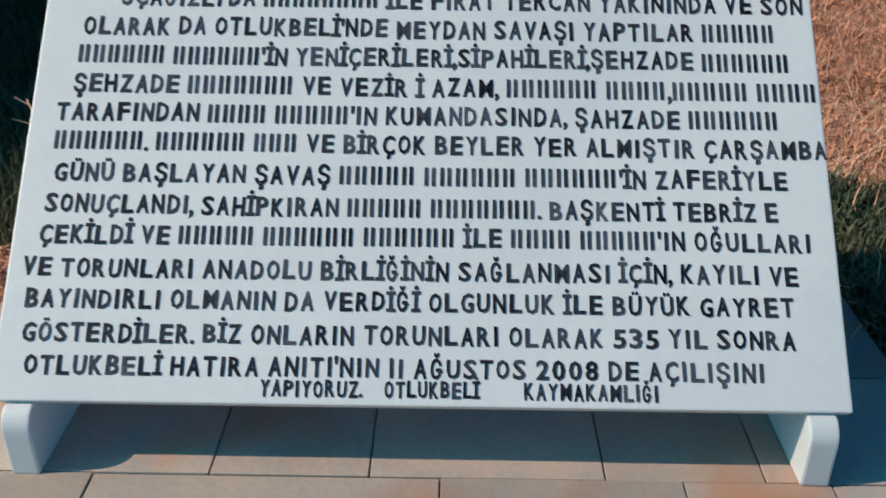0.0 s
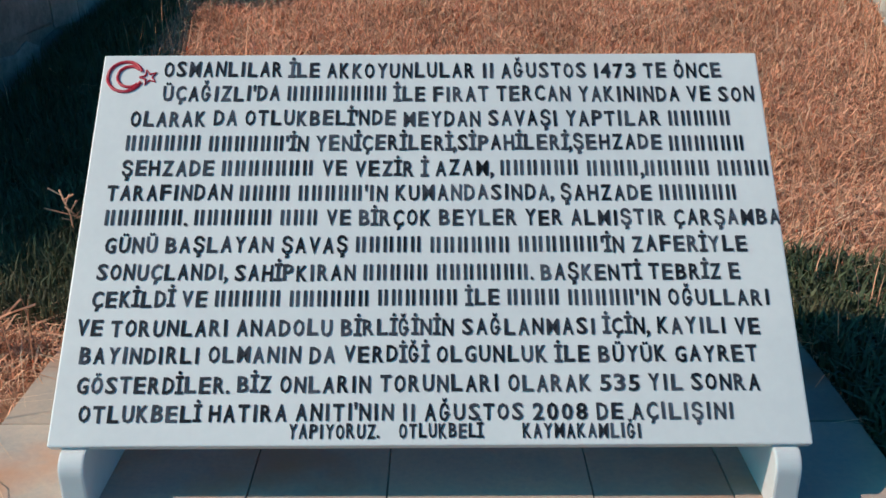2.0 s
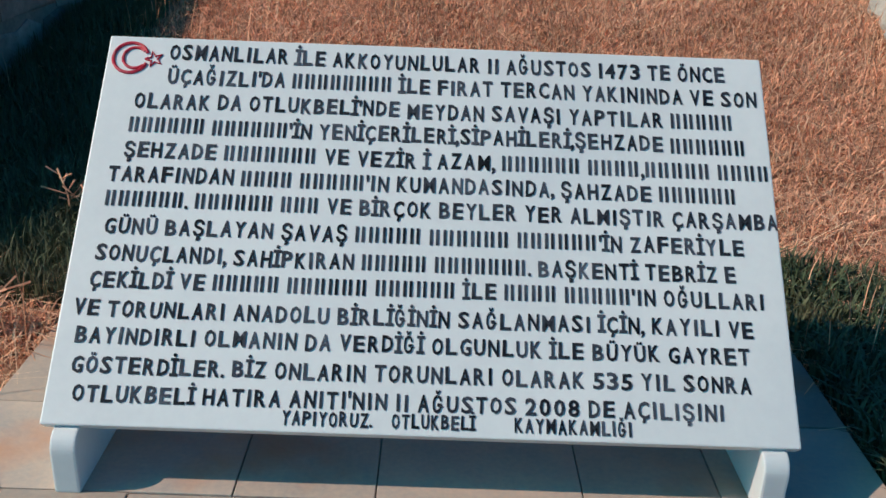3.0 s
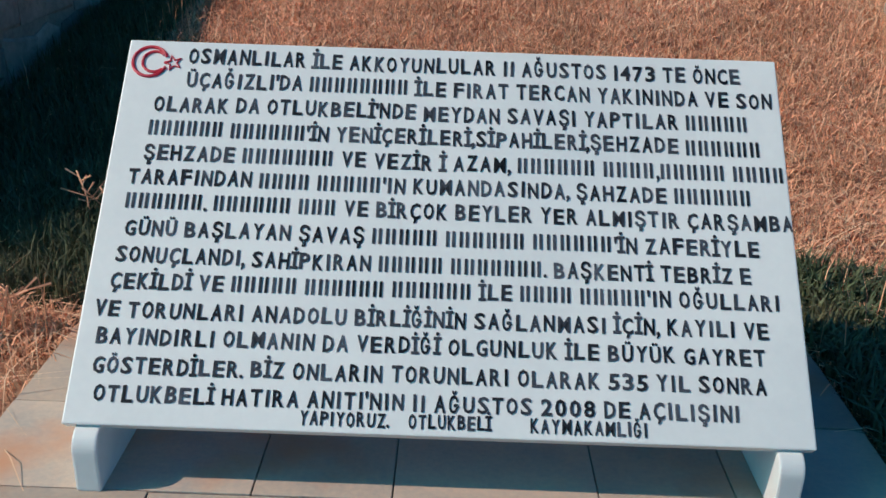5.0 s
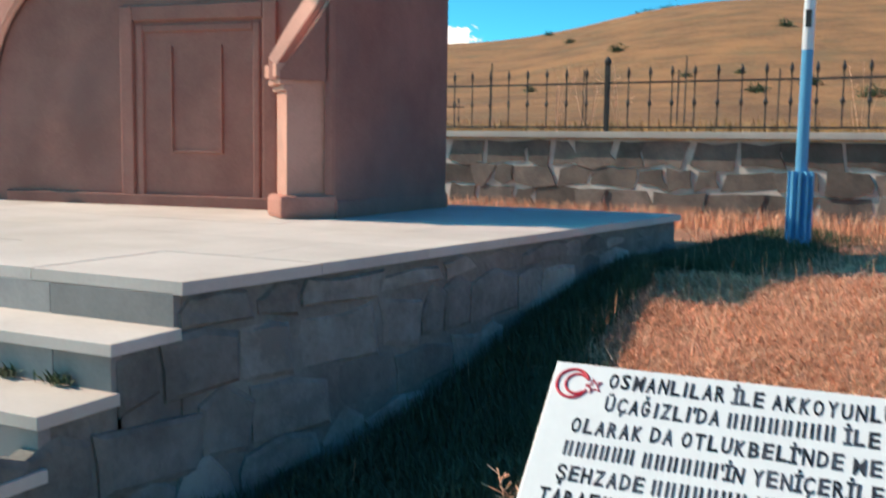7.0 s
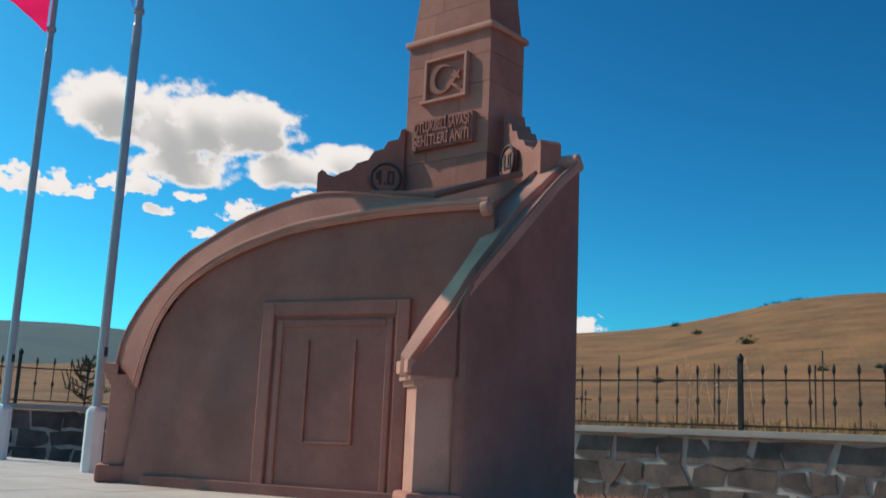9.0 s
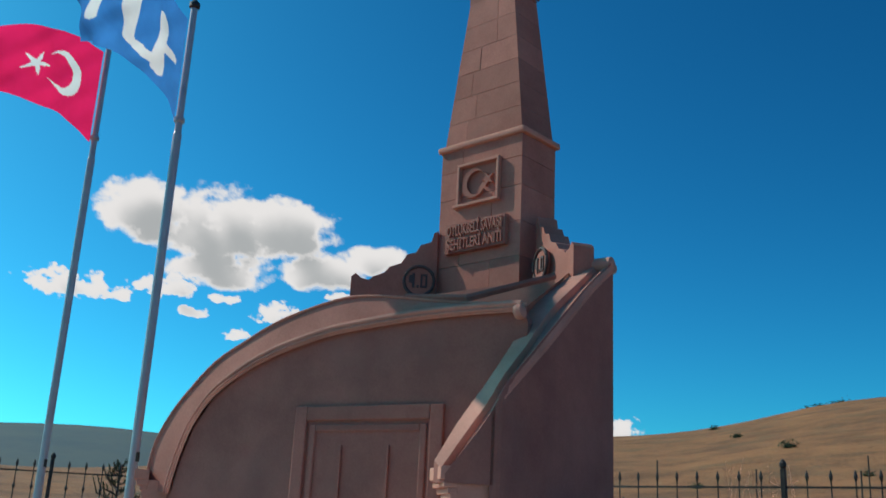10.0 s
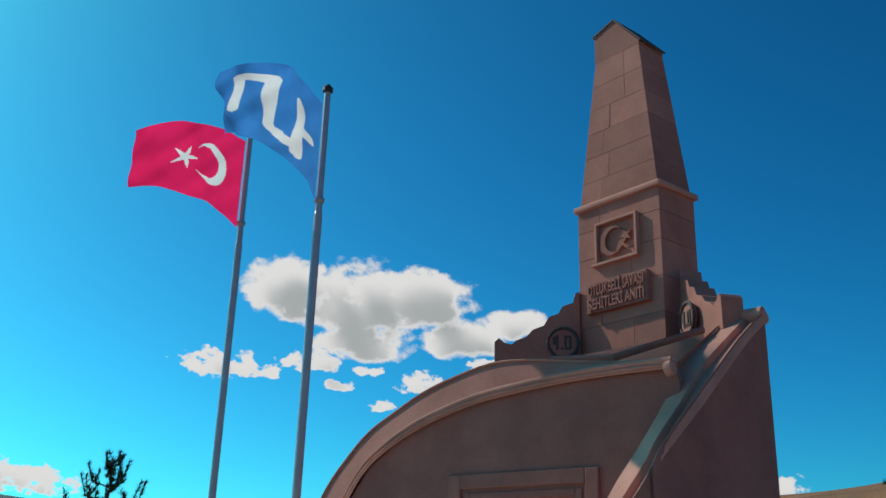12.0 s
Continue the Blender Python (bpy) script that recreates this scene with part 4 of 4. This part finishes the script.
# ---- clouds, far off ----


def cloud(name, blobs, seed, label, fine=1.0, broken=0.62):
    """A far bank of cloud: blobs of (azimuth, elevation, half width, half height) in degrees; the edge is broken by noise."""
    az = [b[0] - b[2] * 1.5 for b in blobs] + [b[0] + b[2] * 1.5 for b in blobs]
    el = [b[1] - b[3] * 1.6 for b in blobs] + [b[1] + b[3] * 1.6 for b in blobs]
    a0, a1, e0, e1 = min(az), max(az), min(el), max(el)
    step = 0.07
    nx, ny = int((a1 - a0) / step) + 1, int((e1 - e0) / step) + 1
    verts, dens = [], []
    for j in range(ny + 1):
        for i in range(nx + 1):
            a, e = a0 + (a1 - a0) * i / nx, e0 + (e1 - e0) * j / ny
            d = max(1 - ((a - b[0]) / b[2]) ** 2 - ((e - b[1]) / (b[3] if e > b[1] else b[3] * 0.8)) ** 2 for b in blobs)
            d += broken * noise.fractal((a * 0.55 * fine, e * 0.8 * fine, seed), 0.7, 2.2, 6) - 0.02 - (broken - 0.62) * 0.5
            far = 2500
            verts.append((EYE.x - far * math.sin(radians(a)), EYE.y + far * math.cos(radians(a)), EYE.z + far * math.tan(radians(e))))
            dens.append(max(-0.5, min(1.5, d)))
    grid = np.clip(np.array(dens).reshape(ny + 1, nx + 1), 0, 1)
    # shade on the side away from the sun, put into the cloud's colour
    grey = np.zeros_like(grid)
    for k in range(1, 15):
        dj, di = int(1.6 * k), int(1.0 * k)
        part_of = np.zeros_like(grid)
        part_of[:grid.shape[0] - dj if dj < grid.shape[0] else 0, :max(0, grid.shape[1] - di)] = grid[dj:, di:][:grid.shape[0], :grid.shape[1]] if dj < grid.shape[0] and di < grid.shape[1] else 0
        grey += part_of / 14
    for _ in range(30):
        grey = (grey + np.roll(grey, 1, 0) + np.roll(grey, -1, 0) + np.roll(grey, 1, 1) + np.roll(grey, -1, 1)) / 5
    grey *= np.clip(grid * 1.6, 0, 1)
    faces = [(j * (nx + 1) + i, j * (nx + 1) + i + 1, (j + 1) * (nx + 1) + i + 1, (j + 1) * (nx + 1) + i) for j in range(ny) for i in range(nx) if max(dens[j * (nx + 1) + i], dens[(j + 1) * (nx + 1) + i + 1]) > -0.25]
    me = bpy.data.meshes.new(name)
    me.from_pydata(verts, [], faces)
    at = me.attributes.new("thick", "FLOAT", "POINT")
    at.data.foreach_set("value", dens)
    sh = me.attributes.new("grey", "FLOAT", "POINT")
    sh.data.foreach_set("value", grey.ravel())
    me.materials.append(CLOUD)
    ob = new(name, me)
    ob.visible_shadow = False
    return tagged(ob, label, "cloud", kind="structure")


CLOUD = bpy.data.materials.new("cloud")
CLOUD.use_nodes = True
cn, cl = CLOUD.node_tree.nodes, CLOUD.node_tree.links
cn.remove(cn["Principled BSDF"])
ca = cn.new("ShaderNodeAttribute")
ca.attribute_name = "thick"
cr = cn.new("ShaderNodeMapRange")
cr.interpolation_type = "SMOOTHSTEP"
cr.inputs[1].default_value, cr.inputs[2].default_value = -0.15, 0.38
cl.new(ca.outputs["Fac"], cr.inputs[0])
ctc = cn.new("ShaderNodeTexCoord")
ctx = cn.new("ShaderNodeTexNoise")
ctx.inputs["Scale"].default_value, ctx.inputs["Detail"].default_value = 0.009, 8
cl.new(ctc.outputs["Object"], ctx.inputs["Vector"])
cg = cn.new("ShaderNodeAttribute")
cg.attribute_name = "grey"
crm = cn.new("ShaderNodeMapRange")
crm.interpolation_type = "SMOOTHSTEP"
crm.inputs[1].default_value, crm.inputs[2].default_value = 0.36, 1.15
cad = cn.new("ShaderNodeMath")
cad.operation = "MULTIPLY_ADD"
cad.inputs[1].default_value = 0.45
cl.new(ctx.outputs["Fac"], cad.inputs[0])
cl.new(cg.outputs["Fac"], cad.inputs[2])
cl.new(cad.outputs[0], crm.inputs[0])
cmx = cn.new("ShaderNodeMix")
cmx.data_type = "RGBA"
cmx.inputs[6].default_value, cmx.inputs[7].default_value = (0.97, 0.96, 0.95, 1), (0.50, 0.53, 0.54, 1)
cl.new(crm.outputs[0], cmx.inputs[0])
# the backdrop cloud glows by itself, with its shade mixed in as grey
cem = cn.new("ShaderNodeEmission")
cl.new(cmx.outputs[2], cem.inputs["Color"])
cem.inputs["Strength"].default_value = 1.4
ctr = cn.new("ShaderNodeBsdfTransparent")
cms = cn.new("ShaderNodeMixShader")
cl.new(cr.outputs[0], cms.inputs[0])
cl.new(ctr.outputs[0], cms.inputs[1])
cl.new(cem.outputs[0], cms.inputs[2])
cl.new(cms.outputs[0], cn["Material Output"].inputs["Surface"])

cloud("cloud", [(53.5, 17.0, 3.2, 2.0), (49.5, 16.4, 3.8, 2.6), (45.5, 16.8, 3.2, 2.0), (43.0, 14.6, 2.6, 1.4), (39.8, 15.4, 2.6, 1.0), (49, 14.2, 3.2, 1.4)], 3, "large white cumulus cloud")
cloud("cloud", [(57.5, 12.5, 2.6, 0.9), (55.6, 12.3, 2.0, 0.6)], 9, "small flat white cloud", 2.2, 1.05)
cloud("cloud", [(52.0, 13.0, 2.0, 0.8), (48.6, 12.6, 1.1, 0.35), (50.3, 11.7, 1.2, 0.35)], 14, "small broken white cloud", 2.2, 1.05)
cloud("cloud", [(45.6, 12.0, 1.4, 0.8), (47.7, 10.6, 0.9, 0.4), (41.5, 12.8, 1.6, 0.8)], 21, "small broken white cloud", 2.2, 1.05)
cloud("cloud", [(66.5, 5.5, 3.0, 0.9), (69, 6.4, 1.6, 0.5)], 25, "low white cloud over the hill", 2.2, 1.05)
cloud("cloud", [(25.2, 6.4, 1.4, 0.8)], 30, "low white cloud over the hill", 2.2, 1.05)

# ---- plants and rocks ----
PALE_ROCK = mat("pale_rough_rock", (0.55, 0.47, 0.40), (0.36, 0.31, 0.27), 0.95, 4, 30, 0.8, dist=0.03)


def blades(name, count, place, size, width, material, seed, label, cat, bend=0.6, z_of=height):
    """A stand of many thin blades, each one bent strip of three faces."""
    rnd = random.Random(seed)
    low = 0.45 if bend > 1 else 1.0
    verts, faces = [], []
    for _ in range(count):
        x, y = place(rnd)
        if x is None:
            continue
        z = z_of(x, y)
        h, w = rnd.uniform(*size), width * rnd.uniform(0.6, 1.4)
        a, t = rnd.uniform(0, 2 * math.pi), rnd.uniform(0.1, 1.0) * bend
        lx, ly = math.cos(a) * t * h, math.sin(a) * t * h
        px, py = -math.sin(a) * w, math.cos(a) * w
        i = len(verts)
        verts += [(x - px, y - py, z - 0.01), (x + px, y + py, z - 0.01), (x + lx * 0.4 + px * 0.7, y + ly * 0.4 + py * 0.7, z + h * 0.6 * low), (x + lx * 0.4 - px * 0.7, y + ly * 0.4 - py * 0.7, z + h * 0.6 * low), (x + lx, y + ly, z + h * (1 - 0.35 * t) * low * (0.5 + 0.5 * rnd.random() if bend > 1 else 1))]
        faces += [(i, i + 1, i + 2, i + 3), (i + 3, i + 2, i + 4)]
    me = bpy.data.meshes.new(name)
    me.from_pydata(verts, [], faces)
    me.materials.append(material)
    return tagged(new(name, me), label, cat, kind="stuff")


def free(x, y):
    """Open ground: off the paving, the platform and the wall."""
    if -1.08 < x < 1.07 and y < 1.04:
        return False
    if y > -0.6 and x < side_x(max(y, 0.98)) + 0.03 and y < 6.2:
        return False
    return beyond(x, y) < -0.05


def green_edge(y):
    """How far the dark grass, also painting in shade, reaches out from the platform."""
    if y < 0.9:
        return -1.66
    return -1.1 - 0.56 * smooth(2.4, 3.4, y)


def dry_place(rnd):
    for _ in range(30):
        x, y = rnd.uniform(-2.6, 4.2), 0.6 + 9.5 * rnd.random() ** 1.4
        if free(x, y) and noise.noise((x * 0.8, y * 0.8, 3)) > -0.45 - 0.5 * rnd.random():
            if x < green_edge(y) + 0.12 * noise.noise((y * 2, 0, 0)) + 0.1 * rnd.random() and rnd.random() < 0.95:
                continue
            return x, y
    return None, None


def near_place(rnd):
    for _ in range(30):
        x, y = rnd.uniform(-2.1, 2.6), 0.2 + 5.0 * rnd.random()
        if free(x, y):
            if x < green_edge(y) and rnd.random() < 0.95:
                continue
            return x, y
    return None, None


def shade_place(rnd):
    for _ in range(30):
        y = 0.3 + 8.5 * rnd.random() ** 1.3
        x = side_x(max(y, 0.98)) + 0.03 + (1.3 * rnd.random() if y < 3.4 else abs(rnd.gauss(0, 0.36)))
        if free(x, y) and (y > 5.2 or x < green_edge(y) + 0.15 * rnd.random()):
            return x, y
    return None, None


def weed_place(rnd):
    for _ in range(30):
        x, y = 1.07 + abs(rnd.gauss(0, 0.28)), rnd.uniform(-0.6, 1.35)
        if free(x, y):
            return x, y
    return None, None


def wall_place(rnd):
    s, o = rnd.uniform(-9, 8), -abs(rnd.gauss(0, 0.9)) - 0.1
    p = fence_frame(WALL_A, 0) @ Vector((s, o, 0))
    return p.x, p.y


def behind_place(rnd):
    s, o = rnd.uniform(-12, 10), 0.4 + abs(rnd.gauss(0, 7.0))
    p = fence_frame(WALL_A, 0) @ Vector((s, o, 0))
    return p.x, p.y


blades("dry_grass", 80000, dry_place, (0.05, 0.18), 0.0034, STRAW, 1, "matted reddish dry grass", "grass", 1.7)
blades("dry_grass", 110000, near_place, (0.03, 0.12), 0.0016, STRAW, 2, "trampled reddish dry grass beside the paving", "grass", 1.2)
blades("dry_grass", 1800, dry_place, (0.15, 0.30), 0.0018, STRAW, 8, "taller dry grass stalks", "grass", 0.5)
blades("dry_grass", 2600, near_place, (0.12, 0.34), 0.0016, PALE_STRAW, 12, "long pale straws lying on the dry grass", "grass", 3.0)
# real grass by the wall; farther out the dark blades stand in for shade
blades("green_grass", 60000, shade_place, (0.05, 0.17), 0.003, GREEN, 3, "dark green grass along the platform wall, spread to darken its shaded strip", "grass", 0.8)
blades("green_weeds", 9000, weed_place, (0.04, 0.14), 0.006, GREEN, 4, "low green weeds beside the paving", "weeds", 0.9)
blades("dry_grass", 16000, wall_place, (0.08, 0.30), 0.004, STRAW, 5, "tall dry grass at the foot of the garden wall", "grass", 0.5)
blades("dry_grass", 34000, behind_place, (0.12, 0.42), 0.006, FIELD_STRAW, 6, "dry grass behind the fence", "grass", 0.5)


def boulder(bm, c, r, seed):
    made = bmesh.ops.create_icosphere(bm, subdivisions=3, radius=1)["verts"]
    for v in made:
        d = v.co.normalized()
        k = 1 + 0.35 * noise.noise(d * 1.4 + Vector((seed, 0, 0))) + 0.12 * noise.noise(d * 4 + Vector((0, seed, 0)))
        v.co = Vector(c) + Vector((d.x * r[0], d.y * r[1], d.z * r[2])) * k


rb = random.Random(5)
for k in range(8):
    t = k / 7
    bm = bmesh.new()
    boulder(bm, (2.62 + 0.95 * t + rb.uniform(-0.05, 0.05), 2.95 + 3.4 * t, height(2.62 + 0.95 * t, 2.95 + 3.4 * t) + 0.06), (0.34, 0.36, 0.2 + rb.uniform(-0.04, 0.06)), 3.1 * k)
    tagged(mesh("rock", bm, PALE_ROCK), "pale rough rock edging the dry grass", "rock", "edging rocks")


def conifer(name, x, y, z, h, spread, seed, label):
    """A sparse young pine: trunk, upswept limbs and bottle-brush tufts of needles."""
    rnd = random.Random(seed)
    th = thing(name, pose(x, y, z), label, "tree", "conifers")
    trunk = bmesh.new()
    tube(trunk, [(0, 0, -0.2), (0.03, 0, h * 0.4), (0, 0.02, h * 0.95)], [0.05 * h / 3, 0.035 * h / 3, 0.01], 7)
    limbs, needles = bmesh.new(), bmesh.new()

    def tuft(a, b):
        a, b = Vector(a), Vector(b)
        d = (b - a).normalized()
        for i in range(80):
            t = rnd.random()
            p = a.lerp(b, t)
            q = Vector((rnd.gauss(0, 1), rnd.gauss(0, 1), rnd.gauss(0, 1))).normalized()
            q = (q + d * 1.1).normalized() * 0.12 * h / 2.4
            s = q.cross(Vector((0.3, 0.5, 0.8))).normalized() * 0.013 * h / 2.4
            needles.faces.new([needles.verts.new(p - s), needles.verts.new(p + s), needles.verts.new(p + q)])

    for i in range(20):
        t = 0.15 + 0.8 * i / 19
        a = i * 2.4 + rnd.uniform(-0.3, 0.3)
        ln = spread * (1.05 - t) * rnd.uniform(0.75, 1.1) + 0.1
        p0 = Vector((0, 0, h * t))
        p1 = p0 + Vector((math.cos(a) * ln * 0.7, math.sin(a) * ln * 0.7, ln * 0.25))
        p2 = p1 + Vector((math.cos(a) * ln * 0.2, math.sin(a) * ln * 0.2, ln * 0.45 + 0.08 * h / 2.4))
        tube(limbs, [p0, p1, p2], [0.018, 0.012, 0.006], 5)
        tuft(p0.lerp(p1, 0.5), p1)
        tuft(p1, p2)
        for k in range(2):
            e = p1.lerp(p0, 0.2 + 0.3 * k) + Vector((rnd.uniform(-1, 1), rnd.uniform(-1, 1), rnd.uniform(0.4, 1.2))) * 0.1 * h
            tuft(p1.lerp(p0, 0.2 + 0.3 * k), e)
    tuft((0, 0, h * 0.8), (0, 0, h))
    part("trunk", trunk, BARK, th)
    part("limb", limbs, BARK, th)
    part("crown", needles, BUSH, th)
    return th


def polar(az, r):
    return EYE.x - r * math.sin(radians(az)), EYE.y + r * math.cos(radians(az))


x, y = polar(62.6, 21.5)
conifer("pine_tree", x, y, height(x, y), 2.5, 1.7, 3, "young dark green pine behind the fence")
x, y = polar(53.2, 19.8)
conifer("pine_tree", x, y, height(x, y), 1.0, 0.6, 8, "small bushy green pine behind the iron fence")


def hill_bush(az, r, s, seed):
    x, y = polar(az, r)
    rnd = random.Random(seed)
    verts, faces = [], []
    z = height(x, y)
    for i in range(420):
        p = Vector((rnd.gauss(0, 0.5), rnd.gauss(0, 0.5), abs(rnd.gauss(0, 0.4)))) * s
        q = Vector((rnd.gauss(0, 1), rnd.gauss(0, 1), rnd.gauss(0, 1))) * 0.14 * s
        w = Vector((rnd.gauss(0, 1), rnd.gauss(0, 1), rnd.gauss(0, 1))) * 0.14 * s
        k = len(verts)
        o = Vector((x, y, z))
        verts += [o + p, o + p + q, o + p + w]
        faces.append((k, k + 1, k + 2))
    me = bpy.data.meshes.new("shrub")
    me.from_pydata(verts, [], faces)
    me.materials.append(BUSH)
    return tagged(new("shrub", me), "small dark shrub on the bare hillside", "shrub", "hillside shrubs")


for k, (az, r, s) in enumerate(((16.1, 120, 0.9), (12.2, 90, 0.5), (8.4, 75, 0.7), (9.3, 90, 0.4), (18.8, 150, 0.7), (7.0, 130, 1.0), (21.0, 90, 0.5), (5.6, 80, 0.7), (2.5, 70, 0.8), (20.0, 180, 0.8))):
    hill_bush(az, r, s, k)
for k in range(16):
    hill_bush(15.2 - 0.16 * k + 0.04 * math.sin(k * 3), 228 + 3 * math.sin(k), 1.1 + 0.5 * math.sin(k * 1.7) ** 2, 50 + k)


def wire_post(az, r, h):
    x, y = polar(az, r)
    z = height(x, y)
    bm = bmesh.new()
    tube(bm, [(x, y, z - 0.2), (x + 0.02, y, z + h)], 0.02, 6)
    tagged(mesh("fence_post", bm, BARK), "thin weathered wooden post in the field", "post", "field posts")


for az, r, h in ((23.2, 24, 1.9), (17.9, 24, 1.75), (12.6, 24, 1.75), (12.2, 27, 2.3), (7.2, 24, 1.75)):
    wire_post(az, r, h)


def dry_stalks(name, x, y, n, h, seed, label):
    rnd = random.Random(seed)
    bm = bmesh.new()
    z = height(x, y)
    for i in range(n):
        a, l = rnd.uniform(0, 6.28), rnd.uniform(0.1, 0.35) * h
        top = Vector((x + math.cos(a) * l, y + math.sin(a) * l, z + h * rnd.uniform(0.6, 1.0)))
        base = Vector((x + rnd.gauss(0, 0.02), y + rnd.gauss(0, 0.02), z - 0.02))
        mid = base.lerp(top, 0.55) + Vector((rnd.gauss(0, 0.02), rnd.gauss(0, 0.02), 0.02))
        tube(bm, [base, mid, top], [0.004, 0.003, 0.002], 5)
        for k in range(4):
            p = mid.lerp(top, 0.3 + 0.2 * k)
            q = p + Vector((rnd.gauss(0, 0.03), rnd.gauss(0, 0.03), rnd.uniform(0.0, 0.05)))
            tube(bm, [p, q], [0.002, 0.004], 4)
    return tagged(mesh(name, bm, STRAW), label, "plant", "dry stalks")


dry_stalks("dry_plant", -1.28, 1.55, 4, 0.22, 2, "dry branching weed stalks beside the plaque")
dry_stalks("dry_plant", -1.42, 0.62, 9, 0.16, 5, "dry weed stalks at the edge of the paving")
dry_stalks("dry_plant", -1.25, 0.72, 9, 0.14, 6, "dry weed stalks at the edge of the paving")
for k in range(5):
    p = fence_frame(WALL_A, 0) @ Vector((-6.0 + 0.5 * k + (2.6 if k > 2 else 0), 0.9, 0))
    dry_stalks("dry_plant", p.x, p.y, 6, 1.3 - 0.1 * k, 20 + k, "tall dry stalks behind the fence")


def tread_tuft(x, y, z, seed):
    rnd = random.Random(seed)
    bm = bmesh.new()
    for i in range(40):
        a, l = rnd.uniform(0, 6.28), rnd.uniform(0.02, 0.07)
        p = Vector((x + rnd.gauss(0, 0.03), y + rnd.gauss(0, 0.01), z))
        q = p + Vector((math.cos(a) * l, math.sin(a) * l * 0.5, rnd.uniform(0.01, 0.06)))
        s = Vector((-math.sin(a), math.cos(a), 0)) * 0.006
        m = p.lerp(q, 0.5) + Vector((0, 0, 0.01))
        bm.faces.new([bm.verts.new(p), bm.verts.new(m + s), bm.verts.new(q), bm.verts.new(m - s)])
    return tagged(mesh("weed_tuft", bm, GREEN), "green weed growing in the joint of a step", "weed", "step weeds")


for x, seed in ((-2.86, 1), (-2.60, 2), (-3.4, 3)):
    tread_tuft(x, 0.645, DECK - 0.344, seed)
